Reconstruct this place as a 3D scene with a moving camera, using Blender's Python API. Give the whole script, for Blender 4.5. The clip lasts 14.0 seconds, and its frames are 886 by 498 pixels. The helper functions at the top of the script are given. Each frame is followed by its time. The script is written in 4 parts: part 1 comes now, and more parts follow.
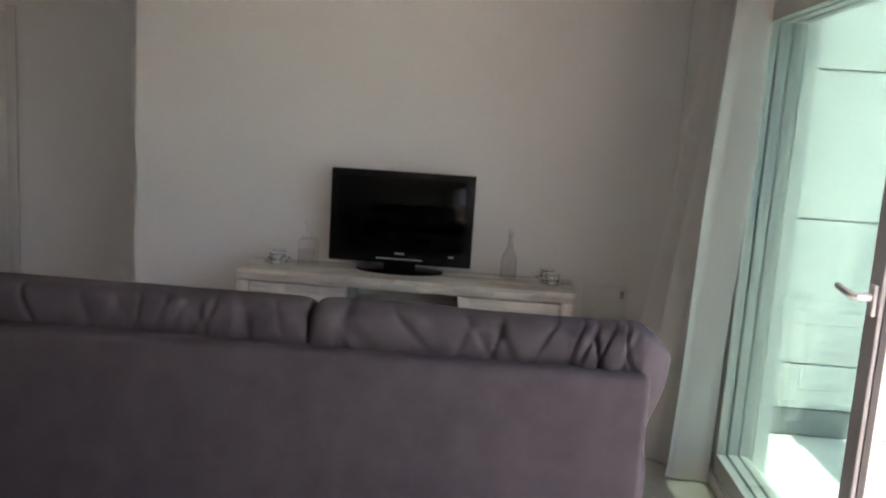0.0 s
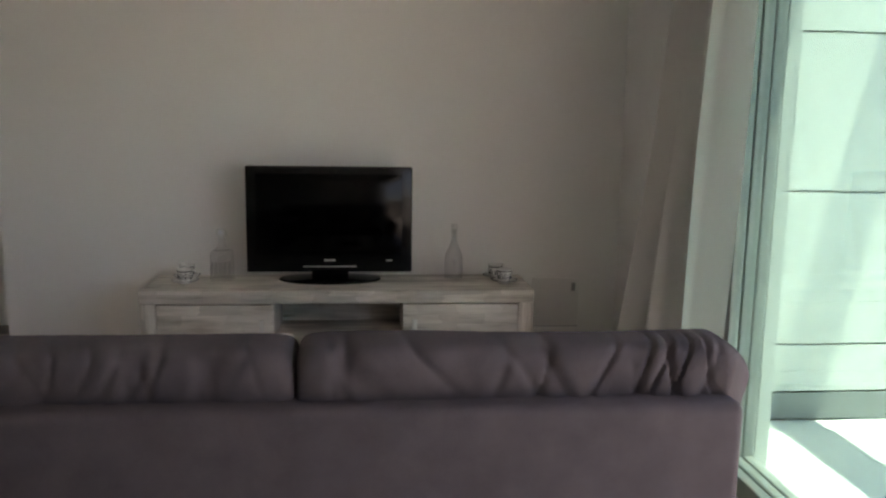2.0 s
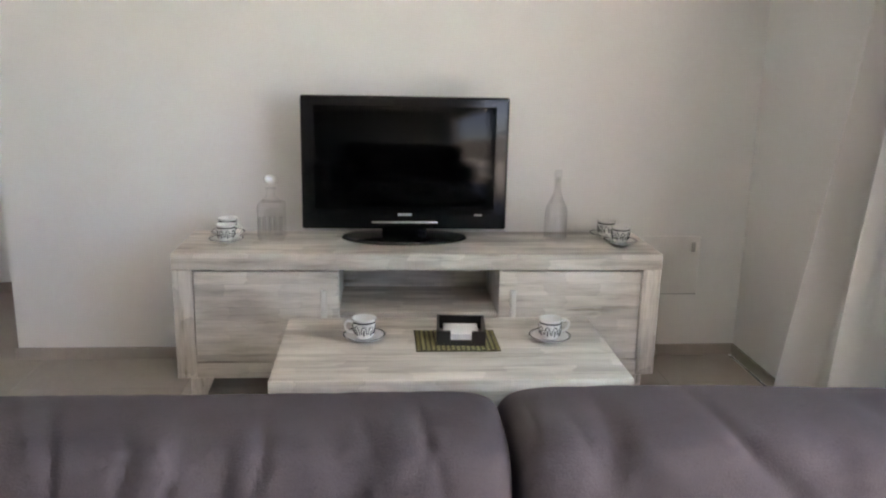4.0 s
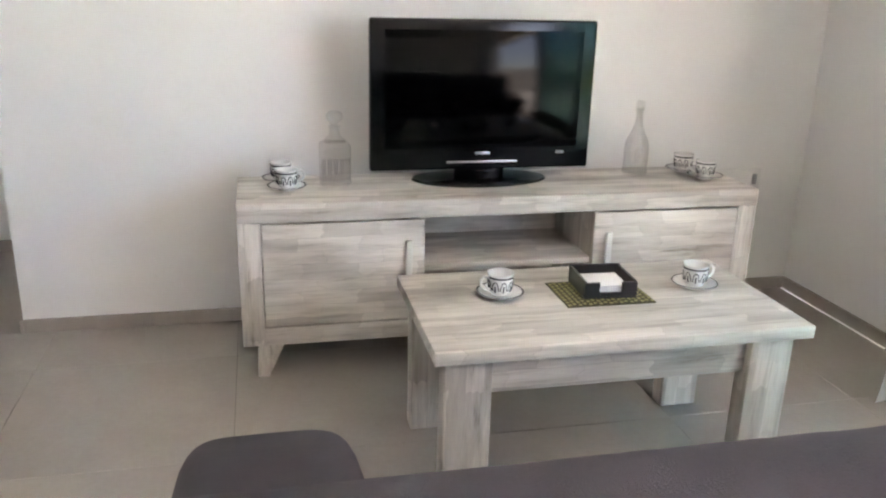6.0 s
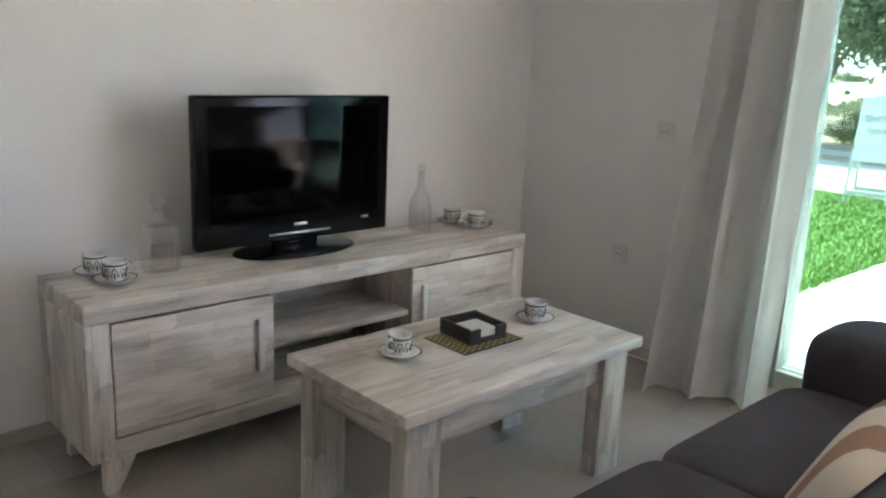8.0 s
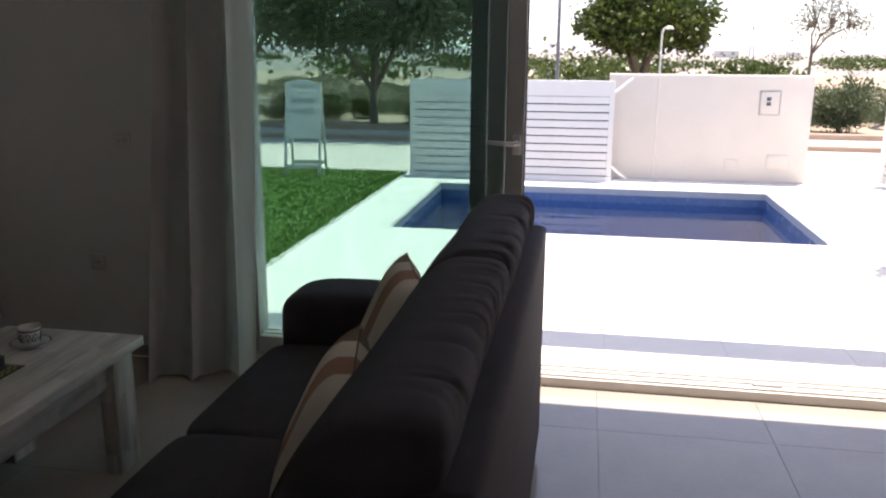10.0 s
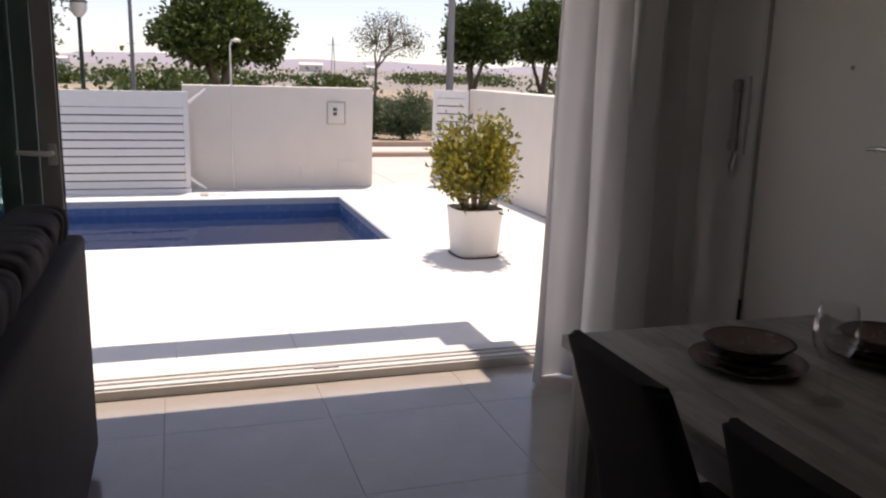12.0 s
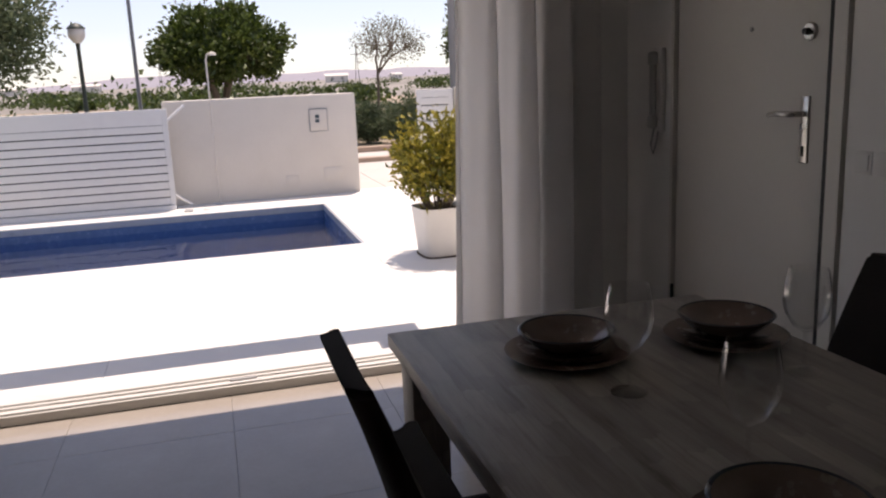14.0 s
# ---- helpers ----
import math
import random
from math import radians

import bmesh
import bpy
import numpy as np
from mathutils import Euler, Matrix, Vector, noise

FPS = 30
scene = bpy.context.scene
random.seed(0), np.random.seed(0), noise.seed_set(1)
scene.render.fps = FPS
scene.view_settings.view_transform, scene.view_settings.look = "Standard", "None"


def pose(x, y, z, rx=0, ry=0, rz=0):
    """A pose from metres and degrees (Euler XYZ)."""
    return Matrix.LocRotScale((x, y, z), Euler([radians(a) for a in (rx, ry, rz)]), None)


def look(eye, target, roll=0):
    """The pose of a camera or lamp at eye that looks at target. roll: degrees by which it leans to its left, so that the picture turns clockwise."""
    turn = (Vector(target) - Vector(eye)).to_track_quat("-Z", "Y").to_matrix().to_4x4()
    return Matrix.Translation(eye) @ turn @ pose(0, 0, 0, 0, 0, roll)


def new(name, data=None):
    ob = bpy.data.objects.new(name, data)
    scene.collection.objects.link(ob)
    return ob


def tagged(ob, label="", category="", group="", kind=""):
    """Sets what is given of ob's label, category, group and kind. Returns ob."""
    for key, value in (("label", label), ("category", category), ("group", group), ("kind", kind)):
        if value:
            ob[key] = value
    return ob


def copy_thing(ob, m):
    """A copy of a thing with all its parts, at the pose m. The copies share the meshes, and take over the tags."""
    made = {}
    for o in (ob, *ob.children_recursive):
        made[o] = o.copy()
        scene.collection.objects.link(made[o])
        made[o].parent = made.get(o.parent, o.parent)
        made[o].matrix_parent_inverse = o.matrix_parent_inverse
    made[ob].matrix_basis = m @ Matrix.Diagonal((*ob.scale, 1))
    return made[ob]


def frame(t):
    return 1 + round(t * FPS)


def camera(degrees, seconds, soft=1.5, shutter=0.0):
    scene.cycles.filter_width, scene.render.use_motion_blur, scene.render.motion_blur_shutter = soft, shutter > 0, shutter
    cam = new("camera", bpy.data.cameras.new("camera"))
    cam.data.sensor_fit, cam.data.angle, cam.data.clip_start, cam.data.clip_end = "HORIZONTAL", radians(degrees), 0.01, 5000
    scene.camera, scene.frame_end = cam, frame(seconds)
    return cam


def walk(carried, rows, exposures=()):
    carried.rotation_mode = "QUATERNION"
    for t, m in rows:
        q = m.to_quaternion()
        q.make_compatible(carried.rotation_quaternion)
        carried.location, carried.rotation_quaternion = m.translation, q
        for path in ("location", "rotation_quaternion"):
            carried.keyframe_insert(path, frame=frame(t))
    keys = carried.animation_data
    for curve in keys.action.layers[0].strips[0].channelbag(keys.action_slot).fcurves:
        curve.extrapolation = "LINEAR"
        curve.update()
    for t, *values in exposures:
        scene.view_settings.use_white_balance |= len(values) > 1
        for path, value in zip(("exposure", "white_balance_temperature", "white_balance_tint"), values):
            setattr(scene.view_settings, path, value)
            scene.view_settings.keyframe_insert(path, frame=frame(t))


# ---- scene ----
cam = camera(57.1, 14.0, soft=2.2)
PATH = [
    (0, (-0.289, -0.059, 1.468), (-0.407, 1.913, 1.154), 3.7),
    (0.5, (-0.434, -0.001, 1.458), (-0.327, 1.972, 1.15), 2.3),
    (1, (-0.569, 0.07, 1.432), (-0.373, 2.032, 1.1), 1.3),
    (1.5, (-0.625, 0.225, 1.431), (-0.43, 2.186, 1.093), 1.1),
    (2, (-0.611, 0.451, 1.412), (-0.429, 2.417, 1.092), 0.9),
    (2.5, (-0.661, 0.609, 1.386), (-0.418, 2.556, 0.996), 1.4),
    (3, (-0.706, 0.799, 1.399), (-0.474, 2.746, 1.004), 1.2),
    (3.5, (-0.802, 1.006, 1.356), (-0.575, 2.945, 0.909), 1.0),
    (4, (-0.893, 1.264, 1.340), (-0.741, 3.207, 0.866), 1.2),
    (4.2, (-0.937, 1.335, 1.31), (-0.825, 3.275, 0.815), 1.8),
    (6.3, (-1.73, 1.706, 1.286), (-1.149, 3.506, 0.636), 2.3),
    (6.5, (-1.841, 1.738, 1.298), (-1.122, 3.487, 0.649), 3.4),
    (7, (-2.068, 1.779, 1.307), (-1.139, 3.451, 0.722), 1.1),
    (7.2, (-2.139, 1.821, 1.305), (-1.152, 3.474, 0.762), 1.5),
    (9.3, (-2.666, 1.991, 1.413), (-0.854, 2.702, 0.954), 1.1),
    (9.5, (-2.685, 1.956, 1.425), (-0.835, 2.558, 0.964), 1.1),
    (10, (-2.71, 1.824, 1.452), (-0.794, 2.153, 0.98), 0.4),
    (10.5, (-2.736, 1.719, 1.442), (-0.796, 1.822, 0.971), 0.7),
    (11, (-2.778, 1.643, 1.436), (-0.836, 1.529, 0.971), 1.4),
    (11.5, (-2.822, 1.619, 1.44), (-0.909, 1.234, 0.998), 1.5),
    (12, (-2.873, 1.62, 1.441), (-1.017, 1.011, 1.015), 1.6),
    (12.5, (-2.894, 1.614, 1.426), (-1.095, 0.848, 1.004), 0.7),
    (13, (-2.898, 1.461, 1.401), (-1.112, 0.664, 0.985), -0.9),
    (13.5, (-2.919, 1.23, 1.405), (-1.046, 0.666, 0.99), -2.4),
    (14, (-2.906, 1.028, 1.387), (-1.022, 0.506, 0.967), -2.5),
]
EXPOSURES = [(0, 2.6, 8000, 23), (0.5, 1.95, 8100, 22), (1.0, 1.65, 8200, 22), (1.5, 1.85, 8300, 21), (2.0, 2.3, 8400, 21), (3.0, 2.8, 8100, 20), (3.5, 3.2, 7950, 20), (4.2, 3.85, 7900, 21), (6.5, 4.25, 7900, 21), (7.2, 4.0, 7700, 20),
             (9.3, 2.25, 7700, 21), (9.5, 2.05, 7700, 21), (10.0, 1.1, 7700, 21), (10.5, 0.4, 7700, 21), (11.0, 0.15, 7700, 21), (12.5, 0.05, 7800, 22), (14.0, 0.05, 7800, 22)]
walk(cam, [(t, look(eye, target, roll)) for t, eye, target, roll in PATH], exposures=EXPOSURES)

# ---- world and light ----
SUN_TRAVEL = Vector((-0.218, 0.13, -1.0))
world = bpy.data.worlds.new("sky_world")
scene.world = world
world.use_nodes = True
wn = world.node_tree
sky = wn.nodes.new("ShaderNodeTexSky")
sky.sky_type = 'NISHITA'
sky.sun_disc = False
sky.sun_elevation = radians(75.8)
sky.sun_rotation = radians(120.8)
sky.air_density, sky.dust_density, sky.ozone_density = 1.0, 0.1, 2.0
haze = wn.nodes.new("ShaderNodeMix")
haze.data_type, haze.blend_type = 'RGBA', 'MULTIPLY'
haze.inputs[0].default_value = 1.0
haze.inputs[7].default_value = (0.83, 0.94, 1.13, 1)
pale = wn.nodes.new("ShaderNodeHueSaturation")
pale.inputs["Saturation"].default_value = 0.6
wn.links.new(sky.outputs[0], pale.inputs["Color"])
wn.links.new(pale.outputs[0], haze.inputs[6])
wn.links.new(haze.outputs[2], wn.nodes["Background"].inputs[0])
wn.nodes["Background"].inputs[1].default_value = 0.15
sun = new("sun", bpy.data.lights.new("sun", 'SUN'))
sun.data.energy, sun.data.angle, sun.data.color = 5.0, radians(0.53), (1.0, 0.975, 0.94)
sun.matrix_world = look(-SUN_TRAVEL * 20, (0, 0, 0))


# ---- materials ----
def material(name):
    m = bpy.data.materials.new(name)
    m.use_nodes = True
    return m, m.node_tree, m.node_tree.nodes["Principled BSDF"]


def node(nt, kind, **values):
    n = nt.nodes.new(kind)
    for key, value in values.items():
        n.inputs[key].default_value = value
    return n


def ramp(nt, source, stops):
    r = nt.nodes.new("ShaderNodeValToRGB")
    while len(r.color_ramp.elements) < len(stops):
        r.color_ramp.elements.new(0.5)
    for e, (p, c) in zip(r.color_ramp.elements, stops):
        e.position, e.color = p, (*c, 1)
    nt.links.new(source, r.inputs[0])
    return r


def surface(name, dark, light, scale=6.0, fine=80.0, rough=0.6, bump=0.15, stretch=(1, 1, 1), metal=0.0, rough_var=0.1,
            specular=0.5, vary=0.0, island=0.0, translucent=0.0, bump_distance=0.004):
    """A surface with variation at two scales: colour by coarse noise, relief by fine noise."""
    m, nt, b = material(name)
    tc = nt.nodes.new("ShaderNodeTexCoord")
    mp = nt.nodes.new("ShaderNodeMapping")
    mp.inputs["Scale"].default_value = stretch
    nt.links.new(tc.outputs["Object"], mp.inputs[0])
    n1 = node(nt, "ShaderNodeTexNoise", Scale=scale, Detail=6.0, Roughness=0.6)
    n2 = node(nt, "ShaderNodeTexNoise", Scale=fine, Detail=4.0, Roughness=0.6)
    nt.links.new(mp.outputs[0], n1.inputs["Vector"])
    nt.links.new(mp.outputs[0], n2.inputs["Vector"])
    add = nt.nodes.new("ShaderNodeMath")
    add.operation = 'MULTIPLY_ADD'
    add.inputs[1].default_value = 0.35
    nt.links.new(n2.outputs[0], add.inputs[0])
    nt.links.new(n1.outputs[0], add.inputs[2])
    source = add.outputs[0]
    if vary or island:
        info = nt.nodes.new("ShaderNodeObjectInfo" if vary else "ShaderNodeNewGeometry")
        v = nt.nodes.new("ShaderNodeMath")
        v.operation = 'MULTIPLY_ADD'
        v.inputs[1].default_value = vary or island
        nt.links.new(info.outputs["Random" if vary else "Random Per Island"], v.inputs[0])
        nt.links.new(source, v.inputs[2])
        sub = nt.nodes.new("ShaderNodeMath")
        sub.operation = 'SUBTRACT'
        sub.inputs[1].default_value = (vary or island) / 2
        nt.links.new(v.outputs[0], sub.inputs[0])
        source = sub.outputs[0]
    r = ramp(nt, source, [(0.30, dark), (1.0, light)])
    nt.links.new(r.outputs[0], b.inputs["Base Color"])
    rr = nt.nodes.new("ShaderNodeMapRange")
    rr.inputs["To Min"].default_value, rr.inputs["To Max"].default_value = max(rough - rough_var, 0.01), min(rough + rough_var, 1)
    nt.links.new(n1.outputs[0], rr.inputs[0])
    nt.links.new(rr.outputs[0], b.inputs["Roughness"])
    b.inputs["Metallic"].default_value = metal
    b.inputs["Specular IOR Level"].default_value = specular
    if bump:
        bp = node(nt, "ShaderNodeBump", Strength=bump, Distance=bump_distance)
        nt.links.new(n2.outputs[0], bp.inputs["Height"])
        nt.links.new(bp.outputs[0], b.inputs["Normal"])
    if translucent:
        tr = nt.nodes.new("ShaderNodeBsdfTranslucent")
        nt.links.new(r.outputs[0], tr.inputs[0])
        mix = nt.nodes.new("ShaderNodeMixShader")
        mix.inputs[0].default_value = translucent
        nt.links.new(b.outputs[0], mix.inputs[1])
        nt.links.new(tr.outputs[0], mix.inputs[2])
        nt.links.new(mix.outputs[0], nt.nodes["Material Output"].inputs[0])
    return m


def plain(name, colour, rough=0.4, metal=0.0, specular=0.5):
    return surface(name, tuple(c * 0.93 for c in colour), colour, 9, 140, rough, 0.04, metal=metal, specular=specular, rough_var=0.05)


def whitewashed(name, axis, tone=1.0):
    """Whitewashed oak glued up from staves: each stave has its own paleness, with dark streaks and grain along one axis."""
    m, nt, b = material(name)
    tc = nt.nodes.new("ShaderNodeTexCoord")
    def noise_at(along, across, detail, shift):
        mp = nt.nodes.new("ShaderNodeMapping")
        mp.inputs["Scale"].default_value = [along if i == axis else across for i in range(3)]
        mp.inputs["Location"].default_value = (shift, shift, shift)
        n = node(nt, "ShaderNodeTexNoise", Scale=1.0, Detail=detail, Roughness=0.68)
        nt.links.new(tc.outputs["Object"], mp.inputs[0])
        nt.links.new(mp.outputs[0], n.inputs["Vector"])
        return n
    streak, grain, board = noise_at(2.4, 24, 5, 0), noise_at(8, 170, 3, 4), noise_at(2.0, 9, 2, 9)
    wobble = noise_at(5, 18, 2, 2)
    # staves run along the grain, and the two other axes together give the course
    sep = nt.nodes.new("ShaderNodeSeparateXYZ")
    nt.links.new(tc.outputs["Object"], sep.inputs[0])
    others = [k for k in range(3) if k != axis]
    across = nt.nodes.new("ShaderNodeMath")
    across.operation = 'ADD'
    nt.links.new(sep.outputs[others[0]], across.inputs[0])
    nt.links.new(sep.outputs[others[1]], across.inputs[1])
    bent = nt.nodes.new("ShaderNodeMath")
    bent.operation = 'MULTIPLY_ADD'
    bent.inputs[1].default_value = 0.030
    nt.links.new(wobble.outputs[0], bent.inputs[0])
    nt.links.new(across.outputs[0], bent.inputs[2])
    shifted = nt.nodes.new("ShaderNodeMath")
    shifted.operation = 'MULTIPLY_ADD'
    shifted.inputs[1].default_value = 0.10
    nt.links.new(wobble.outputs[0], shifted.inputs[0])
    nt.links.new(sep.outputs[axis], shifted.inputs[2])
    at = nt.nodes.new("ShaderNodeCombineXYZ")
    nt.links.new(shifted.outputs[0], at.inputs[0])
    nt.links.new(bent.outputs[0], at.inputs[1])
    stave = nt.nodes.new("ShaderNodeTexBrick")
    stave.offset, stave.squash = 0.37, 1.0
    stave.inputs["Color1"].default_value, stave.inputs["Color2"].default_value = (0.76, 0.75, 0.745, 1), (1.16, 1.16, 1.16, 1)
    stave.inputs["Mortar"].default_value = (0.80, 0.79, 0.78, 1)
    stave.inputs["Scale"].default_value, stave.inputs["Mortar Size"].default_value = 1.0, 0.0012
    stave.inputs["Mortar Smooth"].default_value = 0.6
    stave.inputs["Brick Width"].default_value, stave.inputs["Row Height"].default_value = 0.20, 0.046
    nt.links.new(at.outputs[0], stave.inputs["Vector"])
    t = tone
    r1 = ramp(nt, streak.outputs[0], [(0.29, (0.25 * t, 0.215 * t, 0.18 * t)), (0.38, (0.52 * t, 0.475 * t, 0.42 * t)), (0.50, (0.645 * t, 0.60 * t, 0.545 * t)), (0.72, (0.72 * t, 0.68 * t, 0.63 * t))])
    r2 = ramp(nt, grain.outputs[0], [(0.3, (0.86, 0.855, 0.85)), (0.55, (1, 1, 1))])
    r3 = ramp(nt, board.outputs[0], [(0.36, (0.74, 0.73, 0.72)), (0.47, (0.95, 0.95, 0.95)), (0.62, (1.06, 1.06, 1.06))])
    prev = r1.outputs[0]
    for r, share in ((r2, 0.85), (r3, 0.85), (stave, 0.8)):
        mx = nt.nodes.new("ShaderNodeMix")
        mx.data_type, mx.blend_type = 'RGBA', 'MULTIPLY'
        mx.inputs[0].default_value = share
        nt.links.new(prev, mx.inputs[6])
        nt.links.new(r.outputs[0], mx.inputs[7])
        prev = mx.outputs[2]
    nt.links.new(prev, b.inputs["Base Color"])
    b.inputs["Roughness"].default_value = 0.5
    bp = node(nt, "ShaderNodeBump", Strength=0.25, Distance=0.002)
    nt.links.new(streak.outputs[0], bp.inputs["Height"])
    nt.links.new(bp.outputs[0], b.inputs["Normal"])
    return m


def clear_sheet(name, tint, facing=0.03, wave=0.0, grazing=0.6):
    """Clear sheet: tinted see-through with a gloss that grows towards grazing views."""
    m, nt, b = material(name)
    nt.nodes.remove(b)
    tr = nt.nodes.new("ShaderNodeBsdfTransparent")
    tr.inputs[0].default_value = (*tint, 1)
    gl = nt.nodes.new("ShaderNodeBsdfGlossy")
    gl.inputs["Roughness"].default_value = 0.01
    lw = nt.nodes.new("ShaderNodeLayerWeight")
    pw = nt.nodes.new("ShaderNodeMath")
    pw.operation = 'POWER'
    pw.inputs[1].default_value = 4.0
    nt.links.new(lw.outputs["Facing"], pw.inputs[0])
    fr = nt.nodes.new("ShaderNodeMath")
    fr.operation = 'MULTIPLY_ADD'
    fr.inputs[1].default_value, fr.inputs[2].default_value = grazing, facing
    nt.links.new(pw.outputs[0], fr.inputs[0])
    mix = nt.nodes.new("ShaderNodeMixShader")
    for a, c in ((fr.outputs[0], 0), (tr.outputs[0], 1), (gl.outputs[0], 2)):
        nt.links.new(a, mix.inputs[c])
    nt.links.new(mix.outputs[0], nt.nodes["Material Output"].inputs[0])
    if wave:
        tc = nt.nodes.new("ShaderNodeTexCoord")
        n = node(nt, "ShaderNodeTexNoise", Scale=3.5, Detail=3.0)
        bp = node(nt, "ShaderNodeBump", Strength=wave, Distance=0.02)
        nt.links.new(tc.outputs["Object"], n.inputs["Vector"])
        nt.links.new(n.outputs[0], bp.inputs["Height"])
        nt.links.new(bp.outputs[0], gl.inputs["Normal"])
        nt.links.new(bp.outputs[0], lw.inputs["Normal"])
    return m


WALL = surface("wall_paint", (0.775, 0.768, 0.75), (0.84, 0.835, 0.82), 1.2, 160, 0.75, 0.10, bump_distance=0.002)
CEILING = surface("ceiling_paint", (0.78, 0.77, 0.75), (0.83, 0.82, 0.80), 1.0, 150, 0.8, 0.08)
FLOOR_TILE = surface("greige_porcelain", (0.315, 0.282, 0.25), (0.415, 0.378, 0.34), 2.2, 60, 0.17, 0.02, vary=0.05, rough_var=0.03, specular=0.62)
GROUT = surface("grout", (0.27, 0.235, 0.20), (0.34, 0.30, 0.265), 20, 200, 0.6, 0.2)
PATIO_TILE = surface("white_paving", (0.70, 0.68, 0.645), (0.80, 0.78, 0.75), 1.6, 90, 0.6, 0.15, vary=0.08)
PATIO_GROUT = surface("paving_grout", (0.68, 0.66, 0.63), (0.78, 0.76, 0.73), 20, 150, 0.9, 0.3)
RENDER = surface("white_render", (0.63, 0.585, 0.525), (0.75, 0.70, 0.635), 1.3, 70, 0.85, 0.35)
SLAB = surface("pale_cladding", (0.69, 0.68, 0.645), (0.77, 0.76, 0.725), 1.5, 60, 0.7, 0.15)
PLINTH = surface("grey_plinth", (0.24, 0.25, 0.25), (0.32, 0.33, 0.33), 4, 70, 0.7, 0.2)
ALU = plain("white_lacquered_aluminium", (0.68, 0.67, 0.65), 0.35)
GATE_WHITE = plain("white_lacquered_gate", (0.80, 0.79, 0.77), 0.4)
RUBBER = plain("black_rubber", (0.02, 0.02, 0.02), 0.6)
STEEL = plain("brushed_steel", (0.62, 0.60, 0.57), 0.28, 1.0)
PANE = clear_sheet("tinted_pane", (0.79, 0.87, 0.855))
WATER = clear_sheet("pool_water", (0.55, 0.78, 0.95), 0.03, 0.10, 0.48)
FABRIC = surface("sofa_fabric", (0.043, 0.038, 0.043), (0.080, 0.072, 0.079), 9.0, 420, 0.92, 0.7, specular=0.2, bump_distance=0.002)
CHAIR_FABRIC = surface("dark_chair_fabric", (0.014, 0.011, 0.011), (0.028, 0.022, 0.021), 4, 350, 0.85, 0.4, specular=0.25)
CURTAIN = surface("white_curtain", (0.87, 0.855, 0.835), (0.92, 0.91, 0.895), 3, 500, 0.9, 0.3, translucent=0.28)
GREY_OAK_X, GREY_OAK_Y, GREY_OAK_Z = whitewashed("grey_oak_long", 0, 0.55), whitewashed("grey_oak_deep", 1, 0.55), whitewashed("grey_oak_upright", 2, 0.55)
OAK_X, OAK_Y, OAK_Z = whitewashed("whitewashed_oak_long", 0), whitewashed("whitewashed_oak_deep", 1), whitewashed("whitewashed_oak_upright", 2)
BLACK = plain("black_gloss_plastic", (0.004, 0.004, 0.0045), 0.14, 0.0, 0.18)
SCREEN = plain("black_screen", (0.0012, 0.0012, 0.0015), 0.07, 0.0, 0.09)
SILVER = plain("silver_plastic", (0.55, 0.55, 0.56), 0.3, 0.8)
CHINA = plain("white_china", (0.80, 0.79, 0.77), 0.15)
INK = plain("dark_glaze", (0.035, 0.035, 0.045), 0.25)
BROWN_GLAZE = surface("brown_glaze", (0.095, 0.062, 0.05), (0.17, 0.12, 0.10), 14, 90, 0.25, 0.05)
BLACK_BOX = plain("black_lacquer", (0.012, 0.011, 0.011), 0.3)
PAPER = surface("white_paper", (0.74, 0.73, 0.72), (0.82, 0.81, 0.80), 20, 200, 0.9, 0.1)
MAT_DARK = surface("mat_dark", (0.03, 0.028, 0.012), (0.08, 0.07, 0.03), 40, 300, 0.7, 0.3)
MAT_GOLD = surface("mat_gold", (0.26, 0.23, 0.09), (0.42, 0.38, 0.17), 40, 300, 0.6, 0.3)
GLASS = clear_sheet("thin_clear_glass", (0.988, 0.992, 0.99), 0.055, 0.0, 0.75)
CUT_GLASS = clear_sheet("cut_clear_glass", (0.965, 0.97, 0.968), 0.10, 0.0, 0.75)
LEAF_ALU = plain("grey_aluminium", (0.40, 0.395, 0.385), 0.4)
DOOR_PAINT = surface("cream_door", (0.66, 0.64, 0.60), (0.72, 0.70, 0.66), 1.5, 90, 0.5, 0.05)
PLASTIC = plain("white_plastic", (0.76, 0.75, 0.73), 0.4)
GREY_PLASTIC = plain("grey_plastic", (0.36, 0.36, 0.36), 0.45)
POOL_TILE = surface("blue_mosaic", (0.062, 0.125, 0.26), (0.10, 0.18, 0.34), 18, 60, 0.25, 0.1, vary=0.12)
POOL_EDGE = surface("pale_grey_tile", (0.33, 0.36, 0.40), (0.43, 0.46, 0.49), 12, 60, 0.3, 0.1)
TURF = surface("artificial_turf", (0.035, 0.11, 0.015), (0.08, 0.20, 0.03), 8, 160, 0.9, 0.8, bump_distance=0.02)
BLADE = surface("turf_blades", (0.04, 0.12, 0.018), (0.11, 0.24, 0.04), 5, 50, 0.8, 0.0, island=0.5, translucent=0.25)
POT = plain("white_pot", (0.74, 0.72, 0.69), 0.5)
SOIL = surface("potting_soil", (0.05, 0.035, 0.025), (0.10, 0.075, 0.05), 30, 150, 0.95, 0.8)
YELLOW_LEAF = surface("variegated_leaf", (0.065, 0.09, 0.014), (0.41, 0.34, 0.05), 4.5, 40, 0.4, 0.0, island=0.6, translucent=0.25)
DARK_LEAF = surface("ficus_leaf", (0.014, 0.034, 0.008), (0.105, 0.15, 0.026), 1.3, 10, 0.45, 0.0, island=0.5, translucent=0.2)
